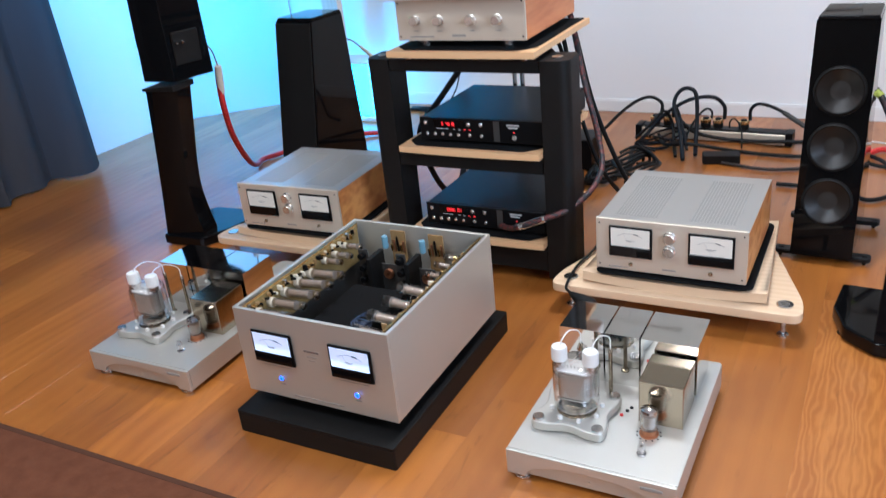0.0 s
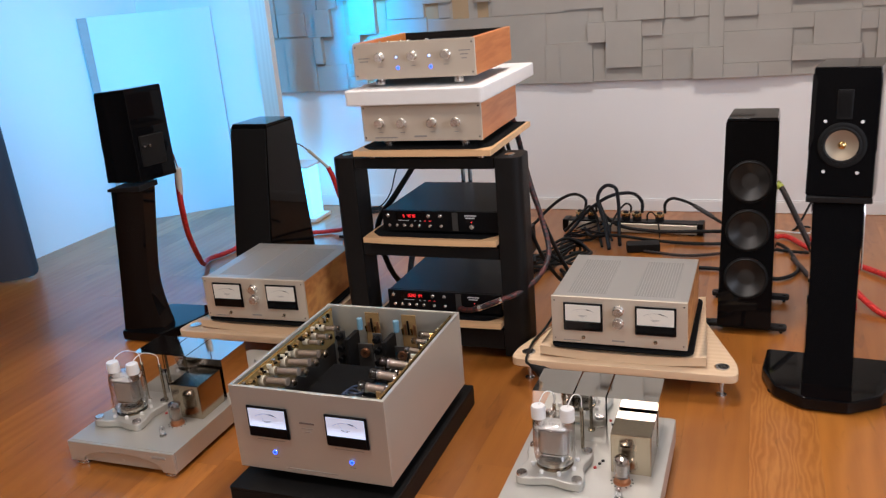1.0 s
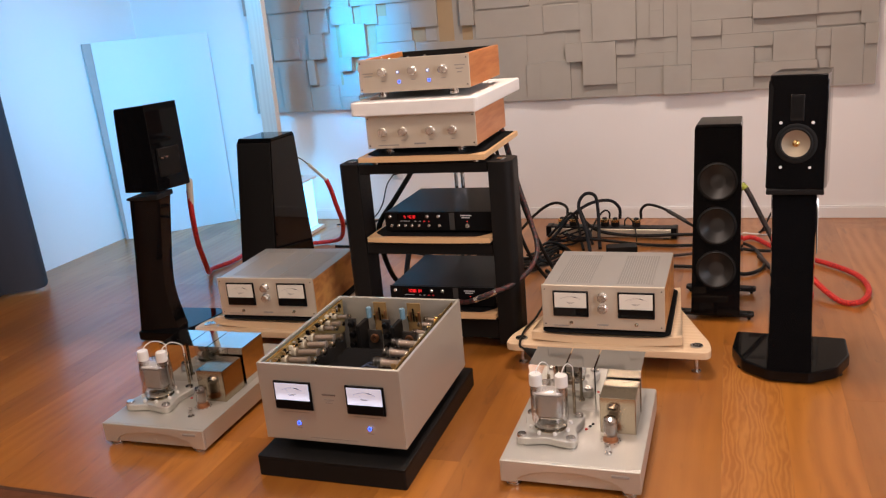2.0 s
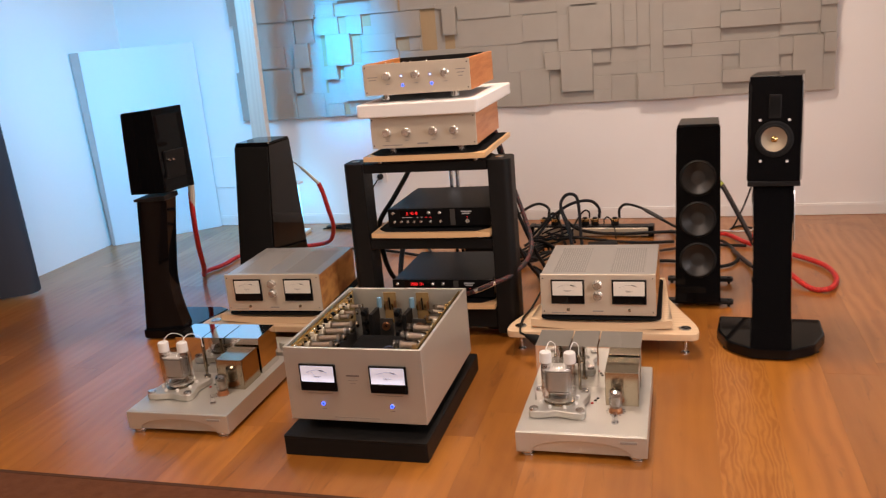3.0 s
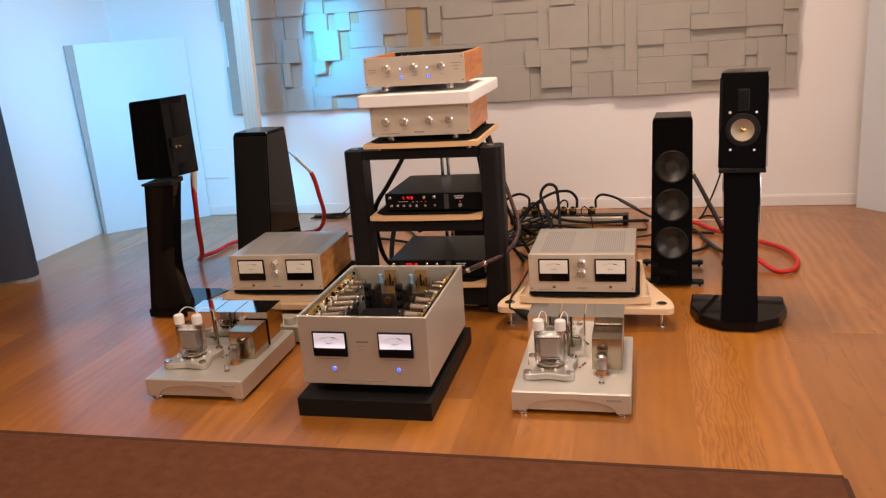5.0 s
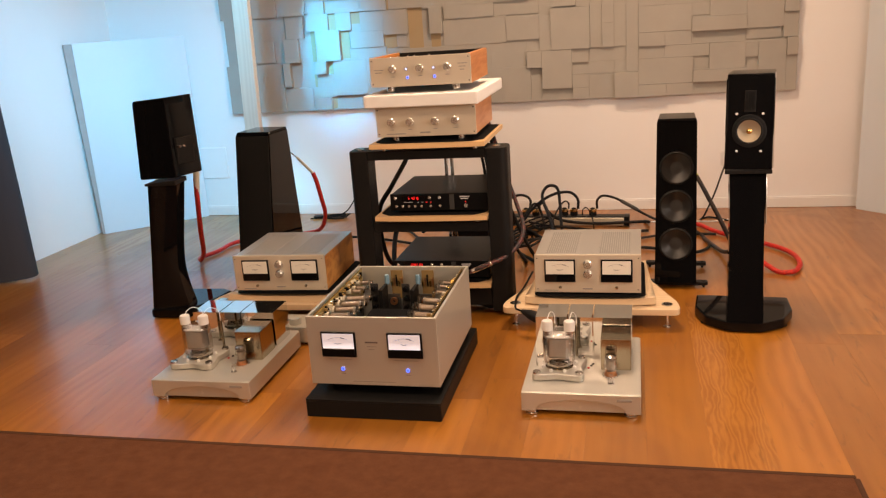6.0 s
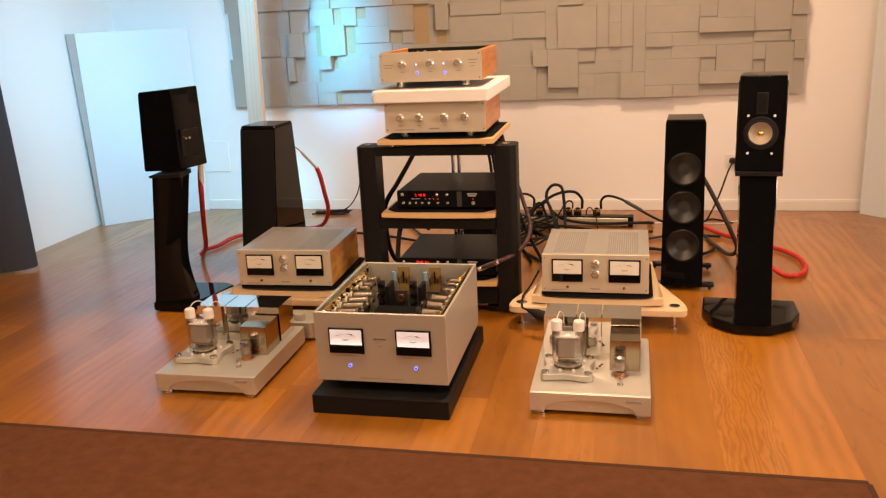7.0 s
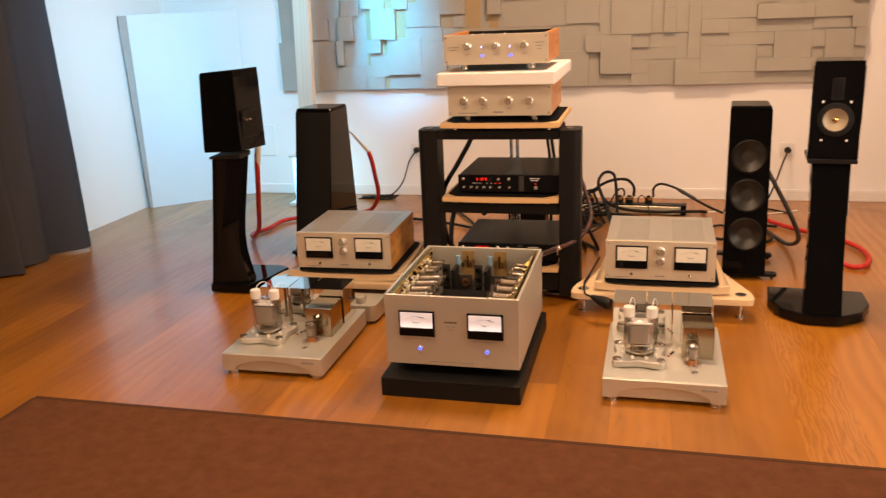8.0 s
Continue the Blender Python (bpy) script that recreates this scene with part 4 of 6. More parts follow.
    # posts that carry the cap leads
    for x, y, h, px in ((-0.098, 0.262, 0.205, -0.036), (-0.026, 0.258, 0.205, 0.036)):
        p = part("lead_post", turned([(0.010, Z1), (0.010, Z1 + 0.004), (0.0048, Z1 + 0.006), (0.0048, h), (0.006, h + 0.002), (0.004, h + 0.008), (0, h + 0.008)], 14, Matrix.Translation((x, y, 0))), NICKEL, t, "slim metal post")
        top = base + 0.150
        part("cap_lead", hose([(cx + px, cy - 0.004, top - 0.004), (cx + px + 0.003, cy + 0.012, top + 0.012), ((cx + px + x) / 2, (cy + y) / 2, top + 0.013), (x, y - 0.006, top - 0.014), (x, y, h + 0.006)], 0.0014, 8, 7), CERAMIC, p, "white insulated lead")
    # driver tube, small glass tube and transformer cans
    dx, dy = 0.090, 0.155
    drv = part("driver_tube_base", turned([(0.021, Z1), (0.021, Z1 + 0.003), (0.0175, Z1 + 0.004), (0.0175, Z1 + 0.016), (0.0, Z1 + 0.016)], 22, Matrix.Translation((dx, dy, 0))), COPPER, t, "copper-coloured tube base")
    part("driver_tube", turned([(0.0170, Z1 + 0.0165), (0.0195, Z1 + 0.024), (0.0195, Z1 + 0.060), (0.0175, Z1 + 0.067), (0.008, Z1 + 0.071), (0, Z1 + 0.0715)], 22, Matrix.Translation((dx, dy, 0))), GLASS, drv)
    part("getter_top", turned([(0.0186, Z1 + 0.061), (0.0168, Z1 + 0.0665), (0.0075, Z1 + 0.0703), (0, Z1 + 0.0708)], 20, Matrix.Translation((dx, dy, 0))), CHROME, drv, "silvered tube top")
    part("driver_anode", turned([(0.013, Z1 + 0.02), (0.014, Z1 + 0.05), (0, Z1 + 0.0505)], 14, Matrix.Translation((dx, dy, 0))), TUBE_CORE, drv)
    for k in range(12):
        a = radians(30 * k)
        part("vent_hole", turned([(0.0022, Z1), (0.0022, Z1 + 0.0008), (0, Z1 + 0.0008)], 8, Matrix.Translation((dx + 0.026 * math.cos(a), dy + 0.026 * math.sin(a), 0))), BLACK_CASE, t)
    pil = part("small_tube", turned([(0.0075, Z1 + 0.004), (0.0085, Z1 + 0.010), (0.0085, Z1 + 0.024), (0.005, Z1 + 0.032), (0, Z1 + 0.034)], 16, Matrix.Translation((0.093, 0.082, 0))), GLASS, t)
    part("small_tube_base", turned([(0.0105, Z1), (0.0105, Z1 + 0.004), (0, Z1 + 0.0042)], 16, Matrix.Translation((0.093, 0.082, 0))), STEEL, pil)
    part("small_tube_core", turned([(0.004, Z1 + 0.005), (0.004, Z1 + 0.022), (0, Z1 + 0.0225)], 10, Matrix.Translation((0.093, 0.082, 0))), CHROME, pil)
    part("transformer_can", prism(rounded(0.098, 0.118, 0.002, 2, 0.106, 0.250), Z1, Z1 + 0.108, 0.0012, 1), NICKEL, t, "square brushed metal transformer can")
    for x, mt in ((0.016, "r"), (0.024, "b"), (0.030, "b")):
        part("terminal", turned([(0.0042, Z1), (0.0042, Z1 + 0.003), (0, Z1 + 0.0032)], 12, Matrix.Translation((x, 0.20 + (x - 0.016) * 2.4, 0))), RED_SLEEVE if mt == "r" else RUBBER, t)
    # three polished covers side by side
    for x0, x1 in ((-0.170, -0.062), (-0.058, 0.024), (0.028, 0.158)):
        part("polished_cover", box(x0, x1, 0.318, 0.452, Z1, Z1 + 0.136), CHROME, t, "mirror-polished cover")
    return t


monoblock(pose(-1.506, 1.560, 0, 0, 0, 0.8), "silver tube monoblock with a large glass tube beside the black platform")
monoblock(pose(-0.198, 1.560, 0, 0, 0, -0.2), "silver tube monoblock with a large glass tube on the oak floor")

# small silver box with a round knob behind the first monoblock
psu = thing("silver_box", "small rounded silver box with one round knob", "box", pose(-1.400, 2.155, 0))
part("body", prism(rounded(0.20, 0.15, 0.025, 5), 0.012, 0.078, 0.003, 2), SILVER_PAINT, psu)
part("knob", turned([(0.022, 0.0785), (0.025, 0.081), (0.025, 0.100), (0.022, 0.105), (0, 0.105)], 22, Matrix.Translation((0.025, -0.035, 0))), SILVER_PAINT, psu, "pale silver knob")
for x in (-0.07, 0.07):
    for y in (-0.05, 0.05):
        part("foot", turned([(0.008, 0), (0.010, 0.0115)], 12, Matrix.Translation((x, y, 0))), RUBBER, psu)


# ---- equipment rack: two broad front posts, one rear chrome pole, three frames ----
rack = thing("equipment_rack", "black three-tier equipment rack with broad rounded front posts", "rack", pose(-0.865, 2.45, 0))


def post_plan(s):
    pts = [(0.250, 0.0), (0.306, 0.0)]
    pts += [(0.306 + 0.030 * math.sin(a), 0.034 - 0.034 * math.cos(a)) for a in [radians(15 * k) for k in range(1, 7)]]
    pts += [(0.336, 0.105), (0.322, 0.122), (0.262, 0.122), (0.250, 0.105)]
    return [(s * x, y) for x, y in (pts if s > 0 else pts[::-1])]


for s in (-1, 1):
    part("front_post", prism(post_plan(s), 0.022, 0.7185, 0.004, 2), BLACK_METAL, rack)
    part("spike_foot", turned([(0.012, 0), (0.022, 0.003), (0.022, 0.0215)], 18, Matrix.Translation((s * 0.29, 0.08, 0))), BLACK_METAL, rack)
    part("top_pin", turned([(0.017, 0.7190), (0.017, 0.7225), (0.013, 0.724), (0, 0.724)], 20, Matrix.Translation((s * 0.292, 0.045, 0))), STEEL, rack)
for z0, z1 in ((0.680, 0.7185), (0.371, 0.412), (0.045, 0.119)):
    f = part("frame_beam", box(-0.2495, 0.2495, 0.004, 0.045, z0, z1, 0.003, 1), BLACK_METAL, rack)
    bm = None
    for s in (-1, 1):
        bm = prism([(s * 0.2495, 0.08), (s * 0.26, 0.122), (s * 0.05, 0.46), (s * 0.012, 0.43)][::s], z0, z1 - 0.0005, 0.002, 1, bm)
    part("frame_arm", bm, BLACK_METAL, rack)
for x in (-0.014, 0.014):
    part("rear_pole", rod((x, 0.44, 0.0), (x, 0.44, 0.73), 0.0085, seg=16), CHROME, rack, "slim chromed rear pole")
part("top_plate", prism([(-0.2495, 0.0455), (0.2495, 0.0455), (0.245, 0.12), (0.06, 0.45), (-0.06, 0.45), (-0.245, 0.12)], 0.700, 0.7180, 0.002, 1), BLACK_METAL, rack)


def shelf_board(x, y, z, w, d, label, bow=0.012, mat_top=True):
    """A pale wooden shelf with a bowed underside at the front and a black inlay on top."""
    b = thing("shelf_board", label, "shelf", pose(x, y, z), "wooden shelf boards")
    own = bmesh.new()
    n = 14
    a = [(-w / 2 + w * k / n, 0.0 + bow * (1 - (2 * k / n - 1) ** 2)) for k in range(n + 1)]
    lo0 = [own.verts.new((px, 0.0, 0.0155 - 0.25 * dz)) for px, dz in a]
    hi0 = [own.verts.new((px, 0.0, 0.034)) for px, dz in a]
    lo1 = [own.verts.new((px, d, 0.016)) for px, dz in a]
    hi1 = [own.verts.new((px, d, 0.034)) for px, dz in a]
    for k in range(n):
        own.faces.new((lo0[k], lo0[k + 1], hi0[k + 1], hi0[k]))
        own.faces.new((lo1[k], hi1[k], hi1[k + 1], lo1[k + 1]))
        own.faces.new((lo0[k], lo1[k], lo1[k + 1], lo0[k + 1]))
        own.faces.new((hi0[k], hi0[k + 1], hi1[k + 1], hi1[k]))
    own.faces.new((lo0[0], hi0[0], hi1[0], lo1[0]))
    own.faces.new((lo0[n], lo1[n], hi1[n], hi0[n]))
    bmesh.ops.recalc_face_normals(own, faces=own.faces[:])
    part("board", own, SHELF_PLY, b)
    if mat_top:
        part("black_inlay", prism(soft_outline([(-w / 2 + 0.055, 0.016), (w / 2 - 0.055, 0.016), (w / 2 - 0.012, 0.06), (w / 2 - 0.012, d - 0.012), (-w / 2 + 0.012, d - 0.012), (-w / 2 + 0.012, 0.06)], 0.01, 3), 0.0345, 0.0365), BLACK_FELT, b, "black felt inlay")
    for px in (-w * 0.40, w * 0.40):
        for py in (0.05, d - 0.06):
            part("foot", turned([(0.010, 0), (0.012, 0.001), (0.012, 0.0140 if py < 0.1 else 0.0155)], 14, Matrix.Translation((px, py, 0))), STEEL, b)
    return b


shelf_board(-0.848, 2.402, 0.7195, 0.478, 0.50, "pale wooden shelf board with black inlay on the rack", 0.006)
shelf_board(-0.855, 2.420, 0.4125, 0.478, 0.46, "pale wooden shelf board in the rack under a black player")
shelf_board(-0.855, 2.420, 0.1195, 0.478, 0.46, "pale wooden shelf board at the bottom of the rack")


# ---- preamplifiers with wooden cheeks ----
def preamp(m, label, knobs, lights, open_top, H=0.138):
    p = thing("preamplifier", label, "preamplifier", m, "preamplifiers")
    W, D, Z0 = 0.414, 0.43, 0.022
    part("front_panel", box(-W / 2, W / 2, 0, 0.008, Z0, H, 0.001, 1), ALU, p)
    for s in (-1, 1):
        x0, x1 = sorted((s * W / 2, s * (W / 2 - 0.018)))
        part("side_cheek", box(x0, x1, 0.0085, D, Z0, H, 0.002, 1), CHERRY, p, "orange veneered side cheek")
    part("base_plate", box(-W / 2 + 0.0185, W / 2 - 0.0185, 0.0085, D, Z0 + 0.001, Z0 + 0.006), BLACK_METAL, p)
    part("back_panel", box(-W / 2 + 0.0185, W / 2 - 0.0185, D - 0.006, D, Z0 + 0.0065, H - 0.002), BLACK_METAL, p)
    if open_top:
        part("inner_wall", box(-W / 2 + 0.0185, W / 2 - 0.0185, 0.0085, 0.012, Z0 + 0.0065, H - 0.004), BLACK_METAL, p)
        for k, (x, r) in enumerate(((-0.10, 0.010), (-0.06, 0.010), (-0.03, 0.010), (0.03, 0.010), (-0.13, 0.008))):
            part("tube", turned([(r, Z0 + 0.04), (r * 1.05, H - 0.03), (r * 0.7, H - 0.004), (r * 0.2, H + 0.002), (0, H + 0.002)], 14, Matrix.Translation((x, 0.05 + 0.01 * (k % 2), 0))), CHROME, p, "silvered small tube")
        part("circuit_board", box(-0.17, 0.15, 0.02, 0.36, Z0 + 0.03, Z0 + 0.033), PCB_BROWN, p)
        part("power_block", box(-0.05, 0.10, 0.20, 0.34, Z0 + 0.034, H - 0.02, 0.004), BLACK_CASE, p)
        part("choke", box(-0.160, -0.09, 0.10, 0.18, Z0 + 0.034, H - 0.01, 0.004), CREAM, p)
    else:
        part("top_plate", box(-W / 2 + 0.0185, W / 2 - 0.0185, 0.0085, D - 0.0065, H - 0.006, H - 0.001), ALU_TOP, p)
    for x, z in knobs:
        knob(p, x, z, 0, 0.0138, 0.022)
        print_bars(p, x - 0.008, x + 0.008, z - 0.032, 0, 0.002, 1)
    for x, z, mt in lights:
        b = part("indicator", turned([(0.0066, 0), (0.0066, 0.002), (0.0058, 0.003), (0, 0.003)], 16, facing(x, 0, z)), STEEL, p)
        if mt:
            part("light_ring", turned([(0.0024, 0.0031), (0.0058, 0.0031), (0.0058, 0.0042), (0.0024, 0.0042), (0.0024, 0.0031)], 18, facing(x, 0, z), closed=False), BLUE_LED, b, "glowing blue ring")
            part("dark_centre", turned([(0.0022, 0.0031), (0.0022, 0.0044), (0, 0.0047)], 12, facing(x, 0, z)), BLACK_CASE, b)
        else:
            part("indicator_light", turned([(0.0036, 0.0031), (0.0036, 0.004), (0, 0.0048)], 14, facing(x, 0, z)), WHITE_LED, b, "pale blue light")
    for x in (-0.198, 0.198):
        for z in (Z0 + 0.012, H - 0.012):
            screw(p, x, z, 0, 0.0026)
    for x in (-0.135, 0.135):
        for y in (0.040, D - 0.06):
            part("foot", turned([(0.015, 0), (0.017, 0.002), (0.017, 0.012), (0.015, 0.013), (0.015, 0.0215)], 18, Matrix.Translation((x, y, 0))), STEEL, p)
    if open_top:
        print_bars(p, -0.190, -0.150, 0.088, 0, 0.003, 2, 0.010)
        print_bars(p, 0.155, 0.192, 0.100, 0, 0.003, 3, 0.012)
    else:
        print_bars(p, -0.165, -0.085, 0.032, 0, 0.004, 1)
        print_bars(p, -0.025, 0.018, 0.034, 0, 0.006, 1)
    return p


preamp(pose(-0.852, 2.443, 0.7555, 0, 0, 0.6), "silver line preamplifier with orange veneer cheeks under a foam slab", [(-0.143, 0.082), (-0.065, 0.082), (0.040, 0.082), (0.122, 0.082)], [], False, 0.144)
slab = prism(rounded(0.470, 0.65, 0.010, 4, 0.002, 0.325), 0, 0.053, 0.006, 3)
for v in slab.verts:
    v.co.z += 0.0025 * math.sin(v.co.x * 13 + 1) + 0.0015 * math.sin(v.co.y * 17) if v.co.z > 0.02 else 0.0
foam = single("foam_slab", slab, FOAM, "thick white packing foam slab between two preamplifiers", "foam")
foam.matrix_world = pose(-0.862, 2.402, 0.9005)
preamp(pose(-0.862, 2.450, 0.9575, 0, 0, 0.8), "open-topped silver preamplifier with lit buttons and orange veneer cheeks", [(-0.113, 0.092), (0.0, 0.092), (0.112, 0.092)], [(-0.056, 0.090, 0), (-0.052, 0.056, 1), (0.056, 0.090, 0), (0.060, 0.056, 1)], True)


# ---- black disc players ----
SEGMENTS = {"0": "abcdef", "1": "bc", "4": "bcfg", "8": "abcdefg", "5": "acdfg", "7": "abc"}


def digits(parent, text, x, z, y, h):
    """Red seven-segment figures."""
    w, t = h * 0.5, h * 0.13
    place = {"a": (0, h, w, 0), "d": (0, 0, w, 0), "g": (0, h / 2, w, 0), "f": (0, h / 2, 0, h / 2), "b": (w, h / 2, 0, h / 2), "e": (0, 0, 0, h / 2), "c": (w, 0, 0, h / 2)}
    for ch in text:
        if ch in SEGMENTS:
            bm = None
            for s in SEGMENTS[ch]:
                px, pz, dx, dz = place[s]
                bm = box(x + px - t / 2, x + px + dx + t / 2, y - 0.0012, y - 0.0004, z + pz - t / 2, z + pz + dz + t / 2, bm=bm)
            part("display_digit", bm, RED_LED, parent, "red lit digit")
        x += h * 0.78


def player(m, label, text, row):
    p = thing("disc_player", label, "disc player", m, "black players")
    W, D, H = 0.420, 0.40, 0.082
    part("case", box(-W / 2 + 0.004, W / 2 - 0.004, 0.0105, D, 0.012, H, 0.002, 1), BLACK_CASE, p)
    part("front_panel", box(-W / 2, W / 2, 0, 0.010, 0.010, H, 0.0015, 1), BLACK_CASE, p)
    part("display_window", box(-0.160, -0.050, -0.0012, 0.0005, 0.050, 0.076), PIANO, p)
    digits(p, text, -0.131, 0.0590, -0.0012, 0.0098)
    for x in row:
        part("button", turned([(0.0058, 0), (0.0058, 0.004), (0.0045, 0.0055), (0, 0.0055)], 14, facing(x, 0, 0.030)), KNOB, p)
    for x in (-0.188, -0.039, 0.004):
        part("button", turned([(0.0066, 0), (0.0066, 0.004), (0.005, 0.0055), (0, 0.0055)], 14, facing(x, 0, 0.065)), KNOB, p)
    part("panel_joint", box(0.046, 0.066, -0.0008, 0.0004, 0.014, 0.078), INNER, p, "dark grey centre strip")
    part("large_button", turned([(0.009, 0), (0.009, 0.004), (0.0075, 0.006), (0, 0.006)], 18, facing(0.115, 0, 0.030)), KNOB, p)
    for k in range(4):
        part("indicator_mark", box(-0.092 + 0.018 * k, -0.085 + 0.018 * k, -0.0008, 0.0004, 0.0455, 0.0477), RED_LED if k > 1 else PALE_INK, p)
    part("power_light", turned([(0.0022, 0), (0.0022, 0.001), (0, 0.0012)], 10, facing(0.114, 0, 0.046)), RED_LED, p, "tiny red light")
    print_bars(p, 0.090, 0.132, 0.066, 0, 0.004, 2, 0.008, PALE_INK)
    print_bars(p, -0.150, -0.110, 0.0465, 0, 0.0018, 1, ink=PALE_INK)
    for x in (-0.15, 0.15):
        for y in (0.05, D - 0.06):
            part("foot", turned([(0.016, 0), (0.018, 0.002), (0.018, 0.0115)], 16, Matrix.Translation((x, y, 0))), RUBBER, p)
    return p


player(pose(-0.826, 2.470, 0.4495), "black disc player with a red display on a pale shelf", "5 4018", (-0.184, -0.156, -0.129, -0.102, -0.074, -0.035, 0.006))
player(pose(-0.836, 2.470, 0.1565), "black disc player with red display low in the rack", "0080 04", (-0.184, -0.156, -0.129, -0.102, -0.074, -0.035, 0.006))


# ---- loudspeakers ----
def bookshelf_speaker(m, label, grille, deep=0.24, tall=0.352):
    """Cabinet in its own frame: front at y=0 looking to -y, leaning back with its stand."""
    s = thing("bookshelf_speaker", label, "loudspeaker", m, "stand speakers")
    w, d, h = 0.170, deep, tall
    plan = [(-w / 2, 0), (w / 2, 0), (w / 2 + 0.003, 0.07), (w / 2 - 0.002, d), (-w / 2 + 0.002, d), (-w / 2 - 0.003, 0.07)]
    high = [(x * 0.97, y if y < 0.1 else d - (0.028 if grille else 0.0)) for x, y in plan]
    body = prism(plan, 0.0, h, 0.004, 2, top=high)
    if grille:      # top and underside rise towards the back
        for v in body.verts:
            v.co.z += 0.15 * v.co.y
    else:
        for v in body.verts:
            v.co.z += 0.085 * v.co.y if v.co.z > h * 0.5 else 0.0
    part("cabinet", body, PIANO, s)
    # cut-away style facets near the upper front edges
    for q in (-1, 1):
        pts = [(q * (w / 2 - 0.004), -0.0008, h * 0.95), (q * (w / 2 - 0.030), -0.0008, h * 0.80), (q * (w / 2 - 0.026), -0.0008, h * 0.62), (q * (w / 2 - 0.004), -0.0008, h * 0.36)]
        own = bmesh.new()
        f = [own.verts.new(p) for p in pts]
        g = [own.verts.new((p[0] + (q * 0.0045 if k in (0, 3) else 0), p[1] + (0.0025 if k in (0, 3) else 0.0012), p[2])) for k, p in enumerate(pts)]
        own.faces.new(f)
        own.faces.new(g[::-1])
        for k in range(4):
            own.faces.new((f[k], f[(k + 1) % 4], g[(k + 1) % 4], g[k]))
        bmesh.ops.recalc_face_normals(own, faces=own.faces[:])
        part("edge_facet", own, PIANO, s)
    if grille:
        part("grille", box(-w / 2 + 0.006, w / 2 - 0.006, -0.008, -0.001, 0.006, h - 0.006, 0.003, 2), GRILLE, s, "black cloth grille")
        plate = part("terminal_plate", box(-0.045, 0.060, d - 0.012, d - 0.001, 0.085, 0.200, 0.002, 1), BLACK_METAL, s, "black terminal plate")
        for x in (0.030, 0.052):
            part("terminal", turned([(0.006, 0), (0.006, 0.012), (0.0045, 0.016), (0, 0.016)], 14, Matrix.Translation((x, d - 0.001, 0.165)) @ pose(0, 0, 0, -90)), STEEL, plate, "bright binding post")
    else:
        cz = 0.142
        part("ribbon_tweeter", box(-0.020, 0.020, -0.003, 0.001, 0.212, 0.292, 0.0015, 1), BLACK_METAL, s, "black ribbon tweeter")
        bm = bmesh.new()
        for k in range(6):
            box(-0.0145 + 0.0054 * k, -0.0125 + 0.0054 * k, -0.0042, -0.003, 0.22, 0.284, bm=bm)
        part("tweeter_ribs", bm, BLACK_CASE, s)
        ring = part("driver_ring", turned([(0.062, 0), (0.062, 0.003), (0.058, 0.006), (0.050, 0.006), (0.046, 0.003), (0.046, 0.0), (0.0, 0.0)], 36, facing(0, -0.0005, cz)), GRILLE, s)
        part("surround", turned([(0.051, 0.003), (0.0495, 0.0075), (0.046, 0.0085), (0.042, 0.0065), (0.041, 0.003)], 36, facing(0, -0.0005, cz), closed=False), RUBBER, ring)
        part("cone", turned([(0.0415, 0.0062), (0.030, 0.0030), (0.017, 0.0012), (0.0, 0.0008)], 36, facing(0, -0.0005, cz), closed=False), GOLD_CONE, ring, "pale gold metal cone")
        part("phase_plug", turned([(0.011, 0.0012), (0.010, 0.004), (0.0075, 0.0075), (0.003, 0.009), (0, 0.0092)], 24, facing(0, -0.0005, cz), closed=False), GOLD, ring, "small brass phase plug")
        for x in (-0.046, 0.046):
            for z in (0.068, 0.206):
                part("bolt", turned([(0.0048, 0), (0.0048, 0.003), (0.004, 0.004), (0, 0.004)], 14, facing(x * (0.92 if z < 0.1 else 1), -0.0005, z)), WHITE_PLASTIC, s, "pale bolt head")
    return s


